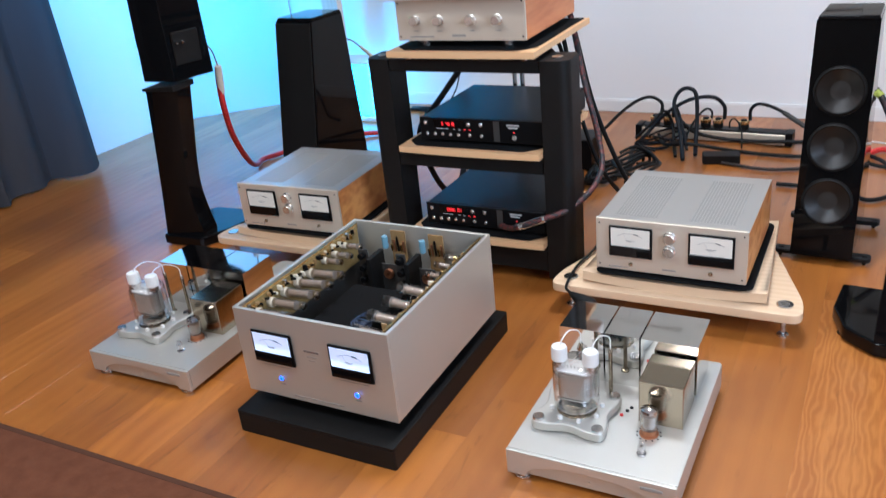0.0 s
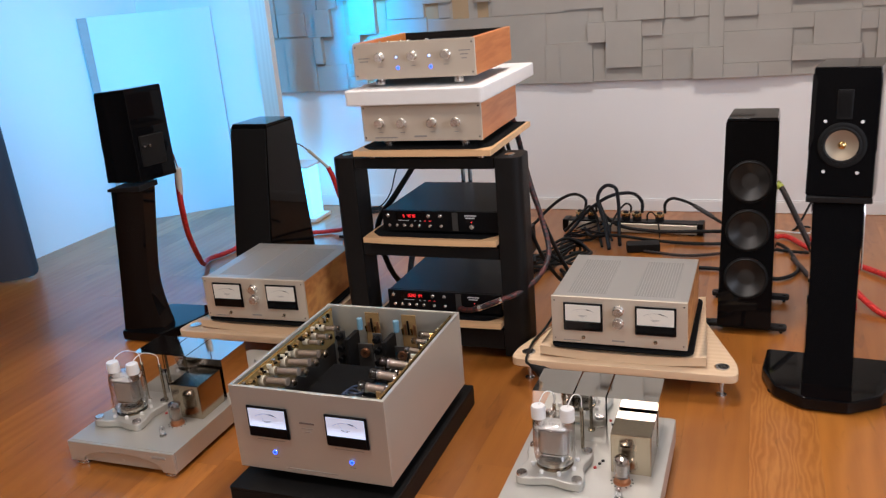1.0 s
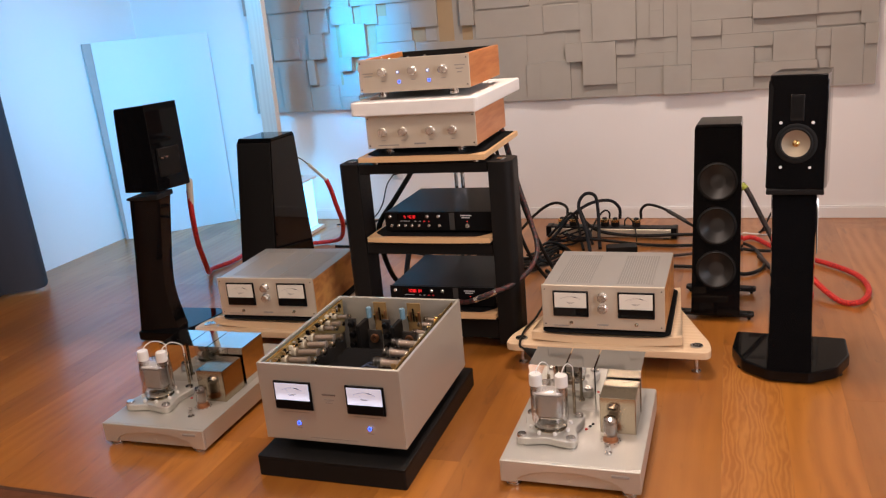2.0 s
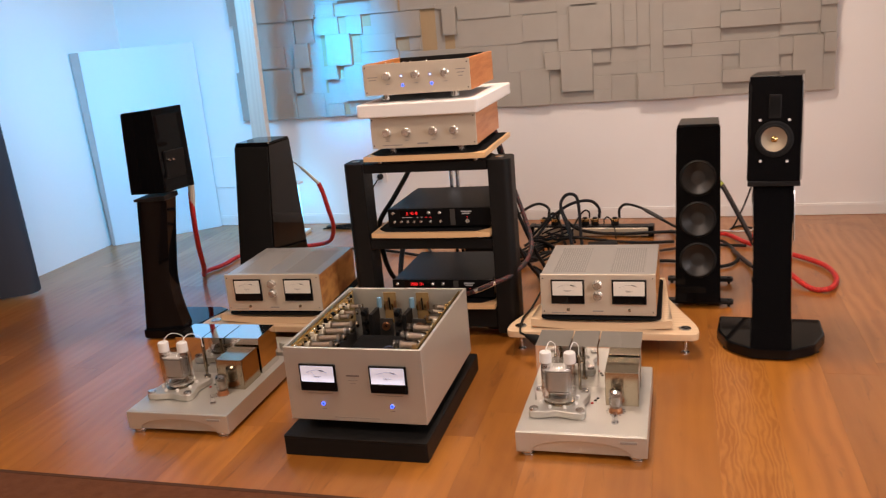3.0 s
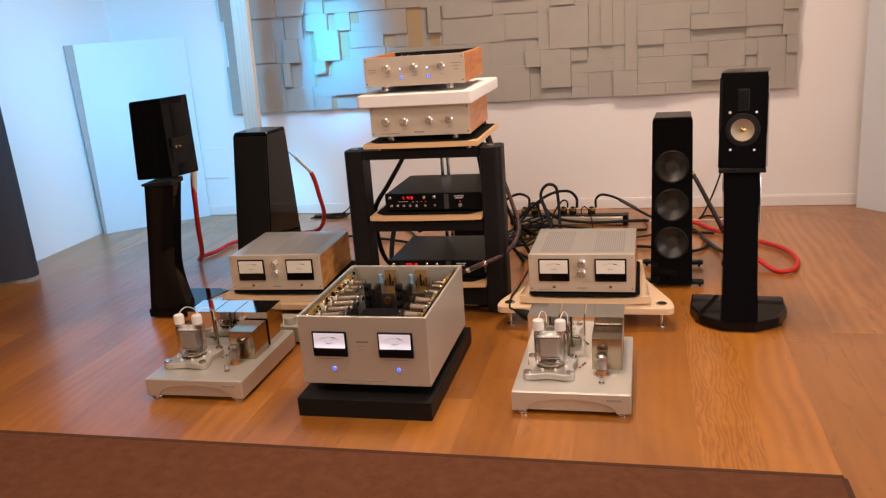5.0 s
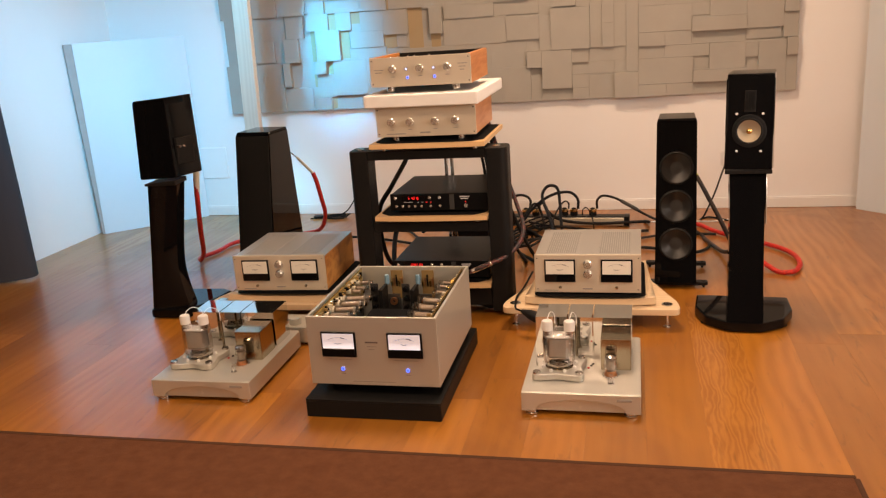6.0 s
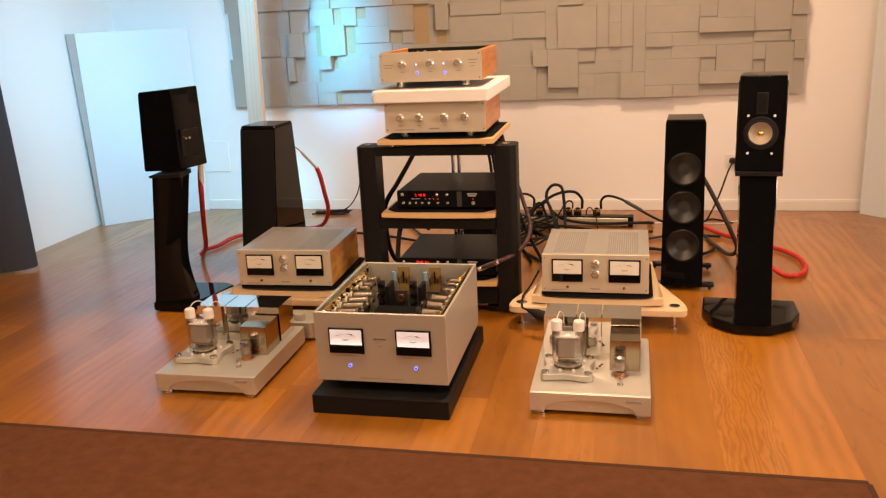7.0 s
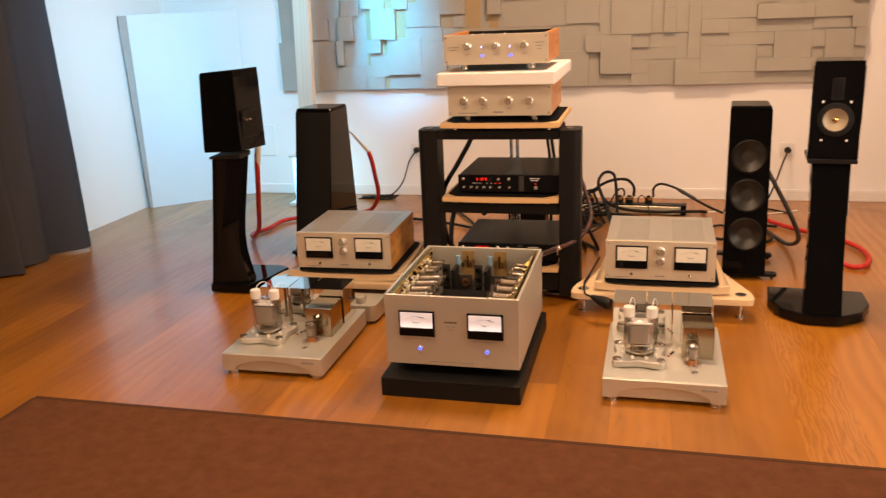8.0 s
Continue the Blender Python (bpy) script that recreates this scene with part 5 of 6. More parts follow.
def speaker_stand(m, label, lean=0.128, edge=True, deep=0.165, turned_foot=False):
    s = thing("speaker_stand", label, "speaker stand", m, "speaker stands")
    # half-octagon foot, column flush with its front
    plan = soft_outline([(-0.062, 0), (0.062, 0), (0.145, 0.060), (0.184, 0.165), (0.178, 0.310), (-0.178, 0.310), (-0.184, 0.165), (-0.145, 0.060)], 0.012, 3)
    if turned_foot:      # the plate is turned under the column, its broad part behind
        plan = soft_outline([(0.070, 0.000), (0.078, 0.180), (-0.025, 0.238), (-0.186, 0.282), (-0.222, 0.230), (-0.226, 0.040), (-0.130, -0.010)], 0.010, 3)
    part("foot_plate", prism(plan, 0.004, 0.046, 0.008, 2), PIANO, s, "glossy black faceted foot plate")
    own = bmesh.new()
    rings = []
    n = 14
    for k in range(n + 1):
        v = k / n
        z = 0.0462 + v * (0.5640 if turned_foot else 0.5505)
        yf = 0.004 + lean * v
        back = yf + deep - (0.054 if turned_foot else 0.045) * math.sin(min(1.0, v * (2.4 if turned_foot else 1.6)) * math.pi / 2) + 0.010 * max(0.0, v - 0.5) / 0.5
        wd = (0.054 if turned_foot else 0.0655) - 0.004 * math.sin(v * math.pi)
        rings.append([own.verts.new(q) for q in ((-wd, yf, z), (wd, yf, z), (wd + 0.004, yf + 0.04, z), (wd * 0.72, back, z), (-wd * 0.72, back, z), (-wd - 0.004, yf + 0.04, z))])
    for a, b in zip(rings, rings[1:]):
        for k in range(6):
            own.faces.new((a[k], a[(k + 1) % 6], b[(k + 1) % 6], b[k]))
    own.faces.new(rings[0][::-1])
    own.faces.new(rings[-1])
    bmesh.ops.recalc_face_normals(own, faces=own.faces[:])
    part("column", own, PIANO, s, "glossy black column with a hollowed back")
    if edge:
        plate = prism([(-0.084, lean - 0.02), (0.084, lean - 0.02), (0.078, lean + 0.19), (-0.078, lean + 0.19)], 0.5970, 0.6130, 0.002, 1)
    else:
        plate = prism([(-0.062, lean - 0.006), (0.062, lean - 0.006), (0.058, lean + 0.135), (-0.058, lean + 0.135)], 0.6105, 0.6195, 0.002, 1)
        for v in plate.verts:      # its top follows the rising underside of the cabinet
            v.co.z += 0.080 * (v.co.y - lean + 0.020) if v.co.z > 0.615 else 0.0
    part("top_plate", plate, BLACK_METAL, s)
    if edge:
        # modelled highlight: a steel line where the column edge catches a reflection
        part("edge_glint", hose([(0.0675, lean + 0.06, 0.592), (0.0690, lean + 0.035, 0.545), (0.0700, lean * 0.7 + 0.04, 0.40)], 0.0025, 8, 6), STEEL, s, "thin bright strip standing in for a reflection on the edge")
    for x, y in ((-0.17, 0.05), (0.045, 0.03), (0.045, 0.15), (-0.17, 0.23)) if turned_foot else ((-0.15, 0.10), (-0.15, 0.27), (0.15, 0.10), (0.15, 0.27)):
        part("glide", turned([(0.010, 0), (0.012, 0.0038)], 12, Matrix.Translation((x, y, 0))), RUBBER, s)
    return s


def holed_board(w0, w1, run, centres, r, thick, m):
    """An upright board with round holes; its front lies at y=0."""
    own = bmesh.new()
    n = 40

    def half(z):
        return w0 + (w1 - w0) * z / run

    def strip(za, zb):
        a = [own.verts.new(p) for p in ((-half(za), 0, za), (half(za), 0, za), (half(zb), 0, zb), (-half(zb), 0, zb))]
        own.faces.new(a)

    edges = [0.0]
    for c in sorted(centres):
        edges += [c - r - 0.008, c + r + 0.008]
    edges.append(run)
    for za, zb in zip(edges[::2], edges[1::2]):
        strip(za, zb)
    for c in centres:
        za, zb = c - r - 0.008, c + r + 0.008
        ring, rim, deep = [], [], []
        for k in range(n):
            a = 2 * math.pi * k / n
            cx, cz = math.cos(a), math.sin(a)
            f = min(half(c) / max(abs(cx), 1e-6), (r + 0.008) / max(abs(cz), 1e-6))
            z = c + cz * f
            x = cx * f
            if abs(abs(x) - half(c)) < 1e-4:
                x = math.copysign(half(z), x)
            ring.append(own.verts.new((x, 0, z)))
            rim.append(own.verts.new((r * cx, 0, c + r * cz)))
            deep.append(own.verts.new((r * cx, thick, c + r * cz)))
        for k in range(n):
            j = (k + 1) % n
            own.faces.new((ring[k], ring[j], rim[j], rim[k]))
            own.faces.new((rim[k], rim[j], deep[j], deep[k]))
        corners = [(half(zb), zb), (-half(zb), zb), (-half(za), za), (half(za), za)]
        for q, (x, z) in enumerate(corners):
            near = sorted(range(n), key=lambda k: (ring[k].co.x - x) ** 2 + (ring[k].co.z - z) ** 2)[:2]
            if (ring[near[0]].co - Vector((x, 0, z))).length > 1e-4:
                own.faces.new((own.verts.new((x, 0, z)), ring[near[0]], ring[near[1]]))
    for q in (-1, 1):
        a = [own.verts.new(p) for p in ((q * w0, 0, 0), (q * w0, thick, 0), (q * w1, thick, run), (q * w1, 0, run))]
        own.faces.new(a)
    for z, w in ((0.0, w0), (run, w1)):
        own.faces.new([own.verts.new(p) for p in ((-w, 0, z), (w, 0, z), (w, thick, z), (-w, thick, z))])
    bmesh.ops.remove_doubles(own, verts=own.verts[:], dist=0.0002)
    bmesh.ops.recalc_face_normals(own, faces=own.faces[:])
    own.transform(m)
    return own


def tower_speaker(m, label, grille):
    """Floor-standing cabinet whose front slopes back; front foot line at y=0."""
    s = thing("tower_speaker", label, "loudspeaker", m, "tower speakers")
    z0, z1, w0, w1 = 0.030, 0.732, *((0.098, 0.095) if grille else (0.089, 0.085))
    low = [(-w0, 0), (w0, 0), (w0 * 0.98, 0.37), (-w0 * 0.98, 0.37)]
    high = [(-w1, 0.118), (w1, 0.118), (w1 * 0.94, 0.325), (-w1 * 0.94, 0.325)]
    if grille:
        part("cabinet", prism(low, z0, z1, 0.004, 2, top=high), PIANO, s)
    else:
        back = 0.026
        part("cabinet", prism([(-w0, back), (w0, back), *low[2:]], z0, z1, 0.003, 2, top=[(-w1, 0.118 + back), (w1, 0.118 + back), *high[2:]]), PIANO, s)
        run = math.hypot(0.118, z1 - z0)
        part("baffle", holed_board(w0, w1, run, (0.174, 0.342, 0.510), 0.069, back - 0.0004, pose(0, 0, z0, -math.degrees(math.atan2(0.118, z1 - z0)))), PIANO, s, "glossy black sloping front board")
    part("top_slab", prism([(-w1 + 0.001, 0.121), (w1 - 0.001, 0.121), (w1 * 0.94, 0.322), (-w1 * 0.94, 0.322)], z1, z1 + 0.012, 0.002, 1, top=[(-w1 + 0.005, 0.127), (w1 - 0.005, 0.127), (w1 * 0.94 - 0.004, 0.319), (-w1 * 0.94 + 0.004, 0.319)]), PIANO, s)
    slope = math.degrees(math.atan2(0.118, z1 - z0))
    face = pose(0, 0, z0, -slope, 0, 0)
    if grille:
        g = part("grille", prism([(-0.094, 0.008), (0.094, 0.008), (0.0915, 0.704), (-0.0915, 0.704)], 0.0015, 0.008, 0.002, 1, m=face @ FRONT), GRILLE, s, "black cloth grille")
    else:
        for z in (0.510, 0.342, 0.174):
            mm = face @ facing(0, -0.0005, z)
            ring = part("driver_ring", turned([(0.074, 0), (0.074, 0.001), (0.071, 0.002), (0.069, 0.002), (0.068, 0.0)], 40, mm, closed=False), GRILLE, s)
            part("surround", turned([(0.0700, 0.0005), (0.0690, 0.0036), (0.0665, 0.0055), (0.0640, 0.0042), (0.0625, 0.0020)], 40, mm, closed=False), RUBBER, ring)
            part("cone", turned([(0.0632, 0.0032), (0.045, -0.0080), (0.024, -0.0190), (0, -0.0195)], 40, mm, closed=False), DARK_CONE, ring, "dark grey cone")
            part("dust_cap", turned([(0.0290, -0.0158), (0.024, -0.0170), (0.014, -0.0160), (0, -0.0155)], 30, mm, closed=False), DUST_CAP, ring)
    for y in (0.040, 0.335):
        fb = part("outrigger", prism(soft_outline([(-0.140, y - 0.020), (0.140, y - 0.020), (0.140, y + 0.020), (-0.140, y + 0.020)], 0.012, 3), 0.014, 0.0295, 0.003, 1), BLACK_METAL, s, "black outrigger foot bar")
        for x in (-0.122, 0.122):
            part("spike", turned([(0.004, 0), (0.010, 0.0135)], 12, Matrix.Translation((x, y, 0))), BLACK_METAL, fb)
            part("adjuster", turned([(0.008, 0.0297), (0.008, 0.032), (0, 0.0325)], 12, Matrix.Translation((x, y, 0))), RUBBER, fb)
    return s


LEAN_BACK = -8.0
RS = pose(0.363, 2.283, 0, 0, 0, -10)
LS = pose(-2.178, 2.418, 0, 0, 0, -86)
speaker_stand(pose(0.380, 2.297, 0, 0, 0, -4), "glossy black sculpted speaker stand with a faceted foot")
speaker_stand(LS, "glossy black sculpted speaker stand turned to the curtain", 0.068, False, 0.172, True)
bookshelf_speaker(RS @ pose(0, 0.132, 0.6140, LEAN_BACK * 0.75), "glossy black bookshelf speaker with a gold cone on its stand", False)
bookshelf_speaker(pose(-2.062, 2.500, 0, 0, 0, -104) @ pose(0, -0.099, 0.6245, LEAN_BACK * 0.5), "glossy black bookshelf speaker turned away to the curtain", True, 0.210, 0.348)
tower_speaker(pose(0.1475, 2.815, 0, 0, 0, -3), "glossy black tower speaker with three dark drivers", False)
tower_speaker(pose(-1.897, 2.895, 0, 0, 0, -4), "glossy black tower speaker with a sloping front and its grille on", True)

# ---- blue floor lamp behind the tower speaker ----
lamp = thing("floor_lamp", "white box lamp glowing cyan blue on the floor", "lamp", pose(LAMP[0], LAMP[1], 0))
part("base", box(-0.165, 0.165, -0.09, 0.09, 0, 0.022, 0.004), WHITE_PLASTIC, lamp)
part("diffuser", box(-0.13, 0.13, -0.065, 0.065, 0.0225, 0.315, 0.004), CYAN_GLOW, lamp, "glowing blue diffuser")
part("cap", box(-0.15, 0.15, -0.09, 0.09, 0.3155, 0.330, 0.004), WHITE_PLASTIC, lamp)


# ---- power strip and cables ----
strip = thing("power_strip", "long silver and black power distributor with gold-ringed plugs", "power strip", pose(-0.400, 3.985, 0, 0, 0, -3))
part("rail", box(-0.315, 0.315, -0.035, 0.035, 0.006, 0.052, 0.003, 1), ALU, strip, "silver aluminium rail")
part("top_strip", box(-0.315, 0.315, -0.030, 0.030, 0.0523, 0.060, 0.002, 1), BLACK_CASE, strip)
for s in (-1, 1):
    x0, x1 = sorted((s * 0.3155, s * 0.345))
    part("end_cap", box(x0, x1, -0.038, 0.038, 0.004, 0.062, 0.004, 2), BLACK_CASE, strip)
for x in (-0.26, -0.20, -0.03, 0.025, 0.135):
    pl = part("plug", turned([(0.021, 0.0605), (0.022, 0.063), (0.022, 0.082), (0.019, 0.084), (0.019, 0.092), (0.012, 0.104), (0.008, 0.106)], 20, Matrix.Translation((x, 0, 0))), RUBBER, strip)
    part("gold_ring", turned([(0.0205, 0.0838), (0.0235, 0.084), (0.0235, 0.097), (0.0150, 0.099)], 20, Matrix.Translation((x, 0, 0))), GOLD, pl)
for x in (-0.29, 0.29):
    part("foot", box(x - 0.015, x + 0.015, -0.03, 0.03, 0, 0.0058), RUBBER, strip)


def cable(name, pts, r, material, label, seg=10, steps=8):
    return single(name, hose(pts, r * (0.70 if name == "power_cable" else 1.0), seg, steps), material, label, "cable", "cables")


BLACKC = "black power cable looping above the power strip"
cable("power_cable", [(-0.635, 4.00, 0.10), (-0.635, 4.01, 0.155), (-0.69, 4.02, 0.18), (-0.76, 4.02, 0.155), (-0.83, 4.0, 0.10), (-0.92, 3.95, 0.02), (-1.05, 3.9, 0.012)], 0.011, RUBBER, BLACKC)
cable("power_cable", [(-0.350, 3.985, 0.10), (-0.352, 3.98, 0.16), (-0.40, 3.96, 0.205), (-0.50, 3.93, 0.195), (-0.60, 3.90, 0.13), (-0.66, 3.86, 0.06), (-0.70, 3.75, 0.012), (-0.66, 3.55, 0.012)], 0.012, CABLE_BLUE, "dark blue power cable looping above the power strip")
cable("power_cable", [(-0.240, 3.98, 0.10), (-0.238, 3.98, 0.15), (-0.20, 3.97, 0.178), (-0.12, 3.95, 0.160), (-0.03, 3.91, 0.115), (0.06, 3.86, 0.075), (0.16, 3.80, 0.045), (0.26, 3.74, 0.014), (0.40, 3.70, 0.014)], 0.0105, RUBBER, "black power cable arching towards the tower speaker")
part("cable_sleeve", rod((-0.10, 3.943, 0.151), (-0.01, 3.903, 0.107), 0.0105), INNER, bpy.data.objects["power_cable.002"], "dark grey sleeve on the cable")
cable("power_cable", [(-0.405, 3.985, 0.10), (-0.405, 3.98, 0.135), (-0.43, 3.95, 0.150), (-0.47, 3.90, 0.10), (-0.50, 3.83, 0.02)], 0.007, RUBBER, "thin black power cable at the power strip")
cable("power_cable", [(-0.46, 3.66, 0.014), (-0.50, 3.78, 0.10), (-0.545, 3.86, 0.20), (-0.515, 3.88, 0.258), (-0.462, 3.88, 0.250), (-0.445, 3.86, 0.17), (-0.435, 3.80, 0.06), (-0.42, 3.72, 0.016)], 0.0125, CABLE_BLUE, "dark cable standing up in a tall loop")
cable("power_cable", [(-0.575, 3.985, 0.10), (-0.572, 3.97, 0.13), (-0.54, 3.92, 0.145), (-0.50, 3.84, 0.09), (-0.46, 3.74, 0.03)], 0.009, CABLE_BLUE, BLACKC)
cable("power_cable", [(-0.62, 3.90, 0.04), (-0.57, 3.80, 0.03), (-0.46, 3.76, 0.05), (-0.34, 3.77, 0.035), (-0.20, 3.80, 0.012), (-0.06, 3.79, 0.012), (0.05, 3.80, 0.012)], 0.011, RUBBER, "black cable lying along the power strip")
cable("power_cable", [(-0.30, 3.66, 0.010), (-0.12, 3.62, 0.010), (0.02, 3.66, 0.010), (0.14, 3.72, 0.010), (0.24, 3.66, 0.010)], 0.0095, BROWN_BRAID, "brown braided cable lying on the oak floor")
cable("power_cable", [(-0.06, 3.46, 0.012), (0.05, 3.45, 0.012), (0.18, 3.38, 0.012), (0.28, 3.37, 0.012), (0.345, 3.47, 0.012), (0.34, 3.62, 0.012), (0.29, 3.80, 0.012), (0.18, 3.90, 0.012)], 0.0115, RUBBER, "thick black cable coiled behind the tower speaker")
cable("thin_cable", [(-0.10, 3.99, 0.006), (0.05, 4.02, 0.004), (0.22, 4.06, 0.004), (0.40, 4.02, 0.004), (0.56, 4.10, 0.004)], 0.0035, CERAMIC, "thin white cable on the oak floor")
cable("power_cable", [(-0.545, 3.90, 0.17), (-0.52, 3.895, 0.11), (-0.46, 3.90, 0.060), (-0.36, 3.905, 0.036), (-0.22, 3.915, 0.026), (-0.08, 3.92, 0.030), (0.02, 3.93, 0.030), (0.055, 3.97, 0.018), (0.03, 4.02, 0.010)], 0.0125, RUBBER, "black cable sagging along the front of the power strip")
cable("thin_cable", [(-0.325, 3.975, 0.064), (-0.322, 3.965, 0.095), (-0.305, 3.955, 0.112), (-0.285, 3.95, 0.098), (-0.27, 3.94, 0.066), (-0.262, 3.92, 0.040), (-0.255, 3.88, 0.006)], 0.0035, RUBBER, "thin black lead looping between two plugs")
cable("power_cable", [(-0.70, 3.80, 0.05), (-0.64, 3.82, 0.11), (-0.59, 3.87, 0.16), (-0.555, 3.88, 0.10), (-0.53, 3.80, 0.04), (-0.50, 3.70, 0.012)], 0.010, RUBBER, "black cable bent up beside the power strip")
adaptor = single("power_adaptor", prism(rounded(0.15, 0.075, 0.012, 4), 0, 0.038, 0.005, 2), RUBBER, "black power adaptor brick on the floor", "adaptor")
adaptor.matrix_world = pose(-0.31, 3.70, 0, 0, 0, 12)
cable("thin_cable", [(-1.75, 4.325, 0.30), (-1.78, 4.26, 0.24), (-1.82, 4.25, 0.12), (-1.90, 4.26, 0.03), (-2.02, 4.25, 0.006), (-2.12, 4.20, 0.006)], 0.004, RUBBER, "thin black lead hanging from a wall socket")
cable("thin_cable", [(0.52, 4.325, 0.305), (0.48, 4.20, 0.27), (0.42, 4.05, 0.16), (0.36, 3.98, 0.05), (0.345, 4.06, 0.006), (0.40, 4.12, 0.006), (0.50, 4.03, 0.006)], 0.005, RUBBER, "thin black lead hanging from a wall socket")
brick = single("small_power_brick", prism(rounded(0.11, 0.05, 0.008, 3), 0, 0.018, 0.003, 2), RUBBER, "small black power brick by the skirting board", "adaptor")
brick.matrix_world = pose(-2.05, 4.24, 0, 0, 0, 4)
own = bmesh.new()
for k in range(4):
    hose([(-1.95 + 0.07 * math.cos(a) * (1 + 0.1 * k), 4.23 + 0.035 * math.sin(a + 0.3 * k), 0.004 + 0.006 * k) for a in [radians(30 * j + 17 * k) for j in range(12)]], 0.0032, 6, 4, own)
single("coiled_lead", own, RUBBER, "small coil of thin black lead by the skirting board", "cable")

# red loudspeaker cables
RED = "thick red braided loudspeaker cable"
cable("speaker_cable", [(-2.046, 2.700, 0.620), (-2.058, 2.702, 0.560), (-2.072, 2.715, 0.45), (-2.115, 2.78, 0.31), (-2.215, 2.95, 0.14), (-2.36, 3.16, 0.035), (-2.42, 3.28, 0.016), (-2.38, 3.40, 0.016), (-2.355, 3.60, 0.016), (-2.12, 3.74, 0.016), (-1.98, 3.80, 0.016), (-1.89, 3.76, 0.045), (-1.815, 3.66, 0.11), (-1.765, 3.57, 0.20), (-1.752, 3.50, 0.30), (-1.753, 3.46, 0.40), (-1.762, 3.44, 0.455)], 0.0120, RED_SLEEVE, RED + " hanging from the stand speaker")
pig = bpy.data.objects["speaker_cable"]
part("pale_end", rod((-2.045, 2.699, 0.625), (-2.064, 2.708, 0.515), 0.0145), CREAM, pig, "cream cable end sleeve")
part("lead_wires", hose([(-2.045, 2.699, 0.625), (-2.032, 2.665, 0.70), (-2.030, 2.60, 0.750)], 0.003, 6, 5), STEEL, pig)
part("pale_end", rod((-1.760, 3.442, 0.450), (-1.812, 3.36, 0.555), 0.0075), CREAM, pig, "cream cable end sleeve")
part("lead_wires", hose([(-1.812, 3.36, 0.555), (-1.828, 3.32, 0.59), (-1.845, 3.27, 0.615)], 0.003, 6, 5), STEEL, pig)
cable("speaker_cable", [(0.12, 3.36, 0.16), (0.14, 3.52, 0.09), (0.20, 3.78, 0.02), (0.30, 3.93, 0.016), (0.40, 3.76, 0.016), (0.50, 3.63, 0.016), (0.61, 3.52, 0.016), (0.695, 3.40, 0.016), (0.73, 3.28, 0.016), (0.725, 3.14, 0.016), (0.675, 3.03, 0.016), (0.60, 3.06, 0.016), (0.50, 3.20, 0.09), (0.455, 2.95, 0.33), (0.44, 2.72, 0.60), (0.44, 2.70, 0.66)], 0.0115, RED_SLEEVE, RED + " curling on the floor behind a stand")
dk = cable("speaker_cable", [(0.235, 3.262, 0.45), (0.262, 3.24, 0.425), (0.315, 3.18, 0.33), (0.375, 3.12, 0.215), (0.42, 3.16, 0.10), (0.40, 3.35, 0.02), (0.33, 3.60, 0.02)], 0.0105, BROWN_BRAID, "thick dark braided cable from the tower speaker")
part("yellow_band", rod((0.247, 3.253, 0.440), (0.262, 3.24, 0.425), 0.0120), YELLOW, dk, "yellow-green band")

# cables behind and beside the rack
cable("power_cable", [(-0.72, 2.90, 0.84), (-0.695, 2.93, 0.78), (-0.675, 2.95, 0.69), (-0.635, 3.0, 0.44), (-0.565, 3.05, 0.21), (-0.50, 3.10, 0.05), (-0.52, 3.20, 0.015), (-0.62, 3.35, 0.015)], 0.012, RUBBER, "black power cable falling behind the rack")
cable("power_cable", [(-0.75, 2.905, 0.80), (-0.715, 2.93, 0.70), (-0.68, 2.96, 0.45), (-0.62, 3.02, 0.20), (-0.56, 3.15, 0.03), (-0.60, 3.32, 0.012)], 0.011, RUBBER, "black power cable falling behind the rack")
cable("power_cable", [(-0.78, 2.92, 0.80), (-0.74, 2.96, 0.66), (-0.72, 2.98, 0.56), (-0.71, 2.99, 0.40), (-0.72, 3.05, 0.15), (-0.75, 3.2, 0.015)], 0.010, RUBBER, "black power cable falling behind the rack")
rc = cable("signal_cable", [(-0.71, 2.905, 0.82), (-0.675, 2.90, 0.77), (-0.645, 2.86, 0.70), (-0.592, 2.79, 0.56), (-0.540, 2.74, 0.43), (-0.500, 2.66, 0.335), (-0.510, 2.56, 0.285), (-0.550, 2.46, 0.262), (-0.610, 2.42, 0.243), (-0.690, 2.415, 0.210), (-0.740, 2.44, 0.190), (-0.775, 2.464, 0.186)], 0.0092, DARK_BRAID, "dark red braided signal cable curving round the rack")
part("connector_sleeve", rod((-0.605, 2.421, 0.244), (-0.690, 2.414, 0.210), 0.0105), KNOB, rc, "silver connector sleeve")
cable("signal_cable", [(-1.06, 2.905, 0.64), (-1.072, 2.88, 0.60), (-1.11, 2.76, 0.51), (-1.145, 2.66, 0.43), (-1.17, 2.72, 0.30), (-1.18, 2.86, 0.12), (-1.12, 3.0, 0.015)], 0.011, RUBBER, "black cable slanting down behind the rack")
cable("signal_cable", [(-1.02, 2.93, 0.25), (-1.10, 3.05, 0.28), (-1.19, 3.14, 0.25), (-1.235, 3.18, 0.17), (-1.23, 3.10, 0.08), (-1.19, 2.98, 0.02), (-1.10, 2.90, 0.014)], 0.013, CABLE_BLUE, "dark blue cable curling behind the rack")
fc = cable("signal_cable", [(-0.98, 2.62, 0.012), (-0.86, 2.56, 0.012), (-0.74, 2.545, 0.014), (-0.60, 2.535, 0.014), (-0.50, 2.60, 0.012), (-0.44, 2.75, 0.012), (-0.42, 2.95, 0.012)], 0.009, RUBBER, "black cable on the floor under the rack")
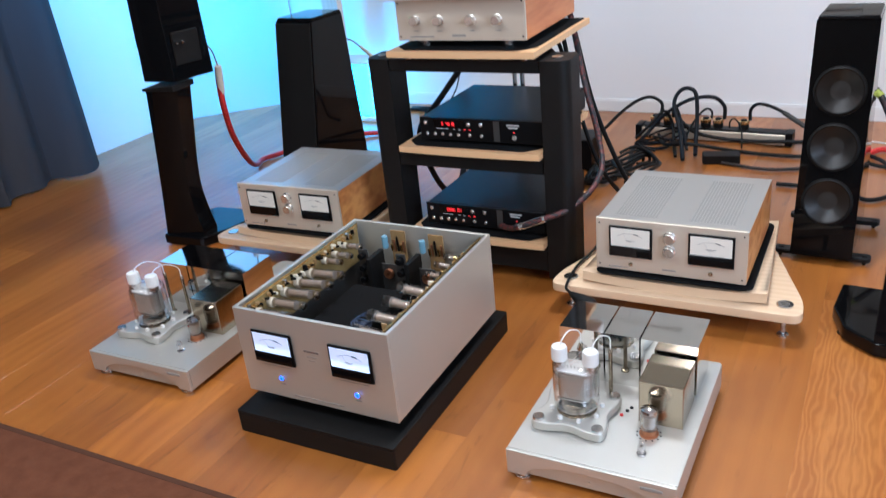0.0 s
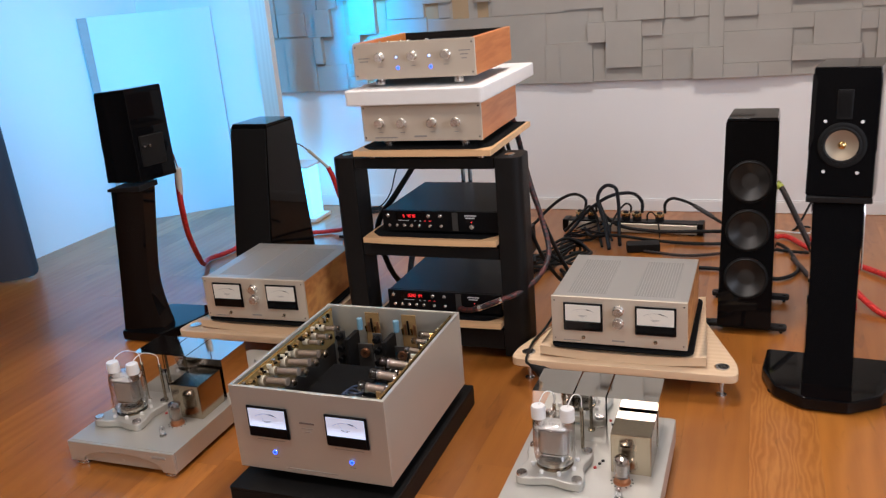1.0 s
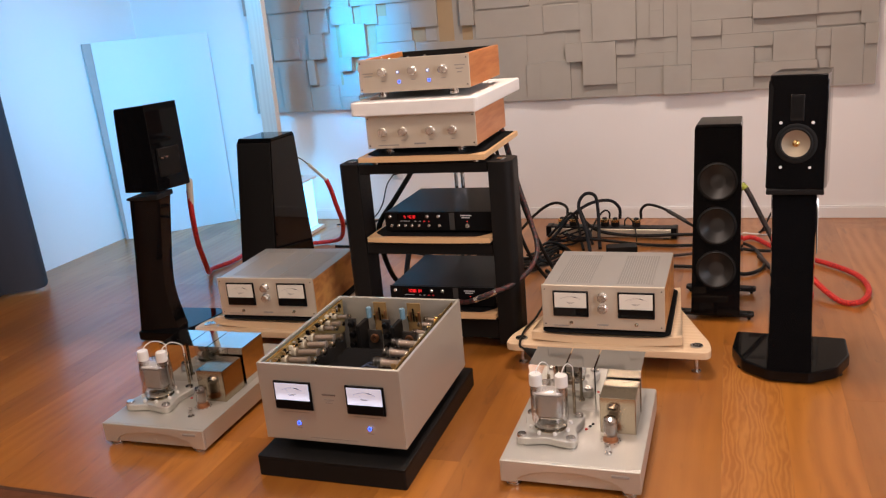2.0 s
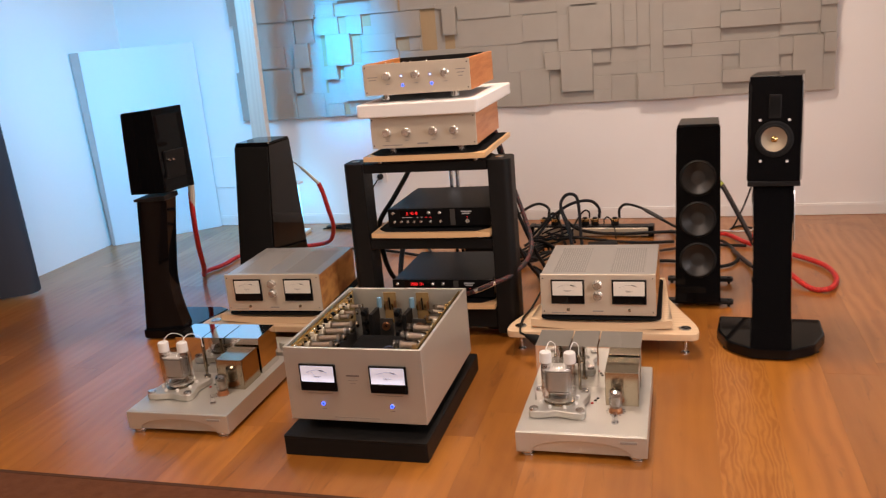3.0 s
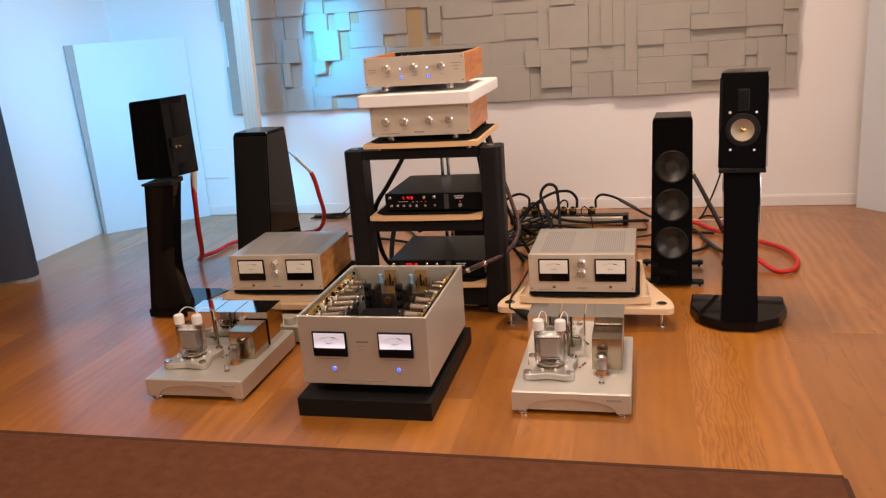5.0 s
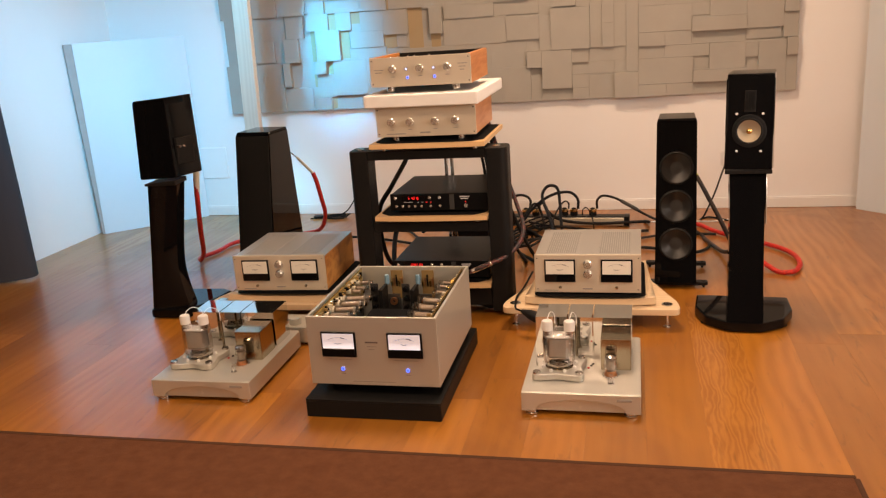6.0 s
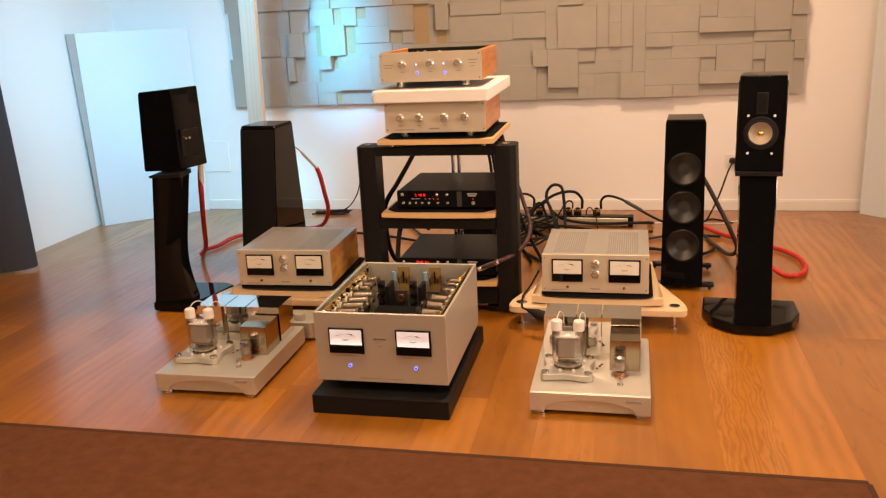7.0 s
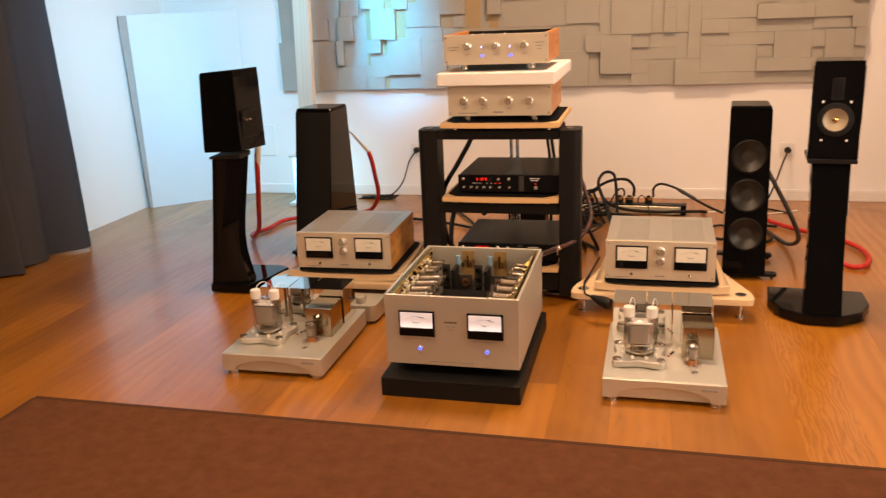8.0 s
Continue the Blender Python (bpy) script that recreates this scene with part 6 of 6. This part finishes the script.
part("connector_sleeve", rod((-0.745, 2.545, 0.014), (-0.655, 2.538, 0.014), 0.0125), KNOB, fc, "silver connector sleeve")
part("red_ring", rod((-0.655, 2.538, 0.014), (-0.625, 2.536, 0.014), 0.012), RED_SLEEVE, fc, "red cable ring")
cable("power_cable", [(-0.42, 3.02, 0.012), (-0.40, 2.90, 0.012), (-0.46, 2.72, 0.012), (-0.55, 2.62, 0.012), (-0.75, 2.66, 0.012), (-0.95, 2.75, 0.012)], 0.008, BROWN_BRAID, "thin dark cable on the floor beside the rack")
cable("power_cable", [(-1.45, 4.02, 0.012), (-1.35, 3.85, 0.012), (-1.20, 3.55, 0.012), (-1.16, 3.20, 0.012)], 0.010, RUBBER, "black cable crossing the oak floor")
cable("power_cable", [(-1.90, 3.72, 0.012), (-1.60, 3.70, 0.012), (-1.30, 3.58, 0.012), (-1.05, 3.42, 0.012), (-0.85, 3.40, 0.012)], 0.011, RUBBER, "black cable crossing the oak floor")
heap = thing("cable_heap", "tangled heap of black cables behind the rack", "cable")
for k in range(8):
    part("lead", hose([(-0.74 + 0.10 * math.cos(a) * (0.6 + 0.07 * k) + 0.02 * k, 3.42 + 0.14 * math.sin(a + 0.5 * k), 0.012 + 0.010 * k + 0.012 * math.sin(3 * a + k)) for a in [radians(36 * j + 30 * k) for j in range(9)]], 0.006 + 0.0008 * (k % 3), 7, 5), RUBBER, heap)
heap = thing("cable_heap", "tangled heap of dark blue leads beside the power strip", "cable")
for k in range(5):
    part("lead", hose([(-0.62 + 0.09 * math.cos(a) + 0.012 * k, 3.84 + 0.07 * math.sin(a + 0.8 * k), 0.010 + 0.012 * k + 0.014 * math.sin(2 * a + k)) for a in [radians(40 * j + 50 * k) for j in range(8)]], 0.005, 7, 5), CABLE_BLUE, heap)
block = thing("filter_box", "small black filter box standing behind the rack", "box", pose(-0.90, 3.55, 0))
part("body", box(-0.10, 0.10, -0.08, 0.08, 0.008, 0.14, 0.006), BLACK_CASE, block)
for x in (-0.08, 0.08):
    for y in (-0.06, 0.06):
        part("foot", turned([(0.010, 0), (0.011, 0.0078)], 12, Matrix.Translation((x, y, 0))), RUBBER, block)

# power lead with a plug at the corner of the pale stand
pw = cable("amplifier_lead", [(-0.46, 2.60, 0.15), (-0.49, 2.52, 0.105), (-0.505, 2.42, 0.102), (-0.50, 2.32, 0.102), (-0.492, 2.272, 0.100), (-0.478, 2.250, 0.102), (-0.462, 2.238, 0.100)], 0.0042, RUBBER, "thin black lead over the corner of a pale stand")
part("plug", turned([(0.007, 0), (0.012, 0.018), (0.019, 0.04), (0.023, 0.075), (0.021, 0.082), (0, 0.082)], 20, look((-0.466, 2.240, 0.101), (-0.38, 2.200, 0.082)) @ pose(0, 0, 0, 180)), RUBBER, pw, "black moulded plug")


# ---- floor planks ----
PLANK_W = 0.178
lengths = (1.15, 1.5, 1.85, 2.2)
meshes = {}
for ln in lengths:
    bm = box(-PLANK_W / 2 + 0.00005, PLANK_W / 2 - 0.00005, 0, ln - 0.0001, -0.0155, 0.0, 0.0003, 1)
    me = bpy.data.meshes.new("plank")
    bm.to_mesh(me)
    bm.free()
    me.materials.append(OAK)
    meshes[ln] = me
pick = random.Random(11)
x = 0.18 + PLANK_W / 2 - PLANK_W * 21
while x - PLANK_W / 2 < X1:
    y = Y0 - 0.1 - pick.uniform(0.0, 1.1)
    while y < Y1:
        ln = pick.choice(lengths)
        if x + PLANK_W / 2 > X0:
            ob = new("plank", meshes[ln])
            if abs(x - 0.269) < 0.02 and y < 1.75 < y + ln:      # one strongly figured plank
                ob.data = ob.data.copy()
                ob.data.materials[0] = OAK_FIGURED
            ob.parent = floor
            ob.location = (x, y, 0)
            y_end = y + ln
            lo, hi = max(y, Y0 - 0.1), min(y_end, Y1 + 0.1)
            ob.location.y = lo
            ob.scale.y = (hi - lo) / ln
        y += ln
    x += PLANK_W
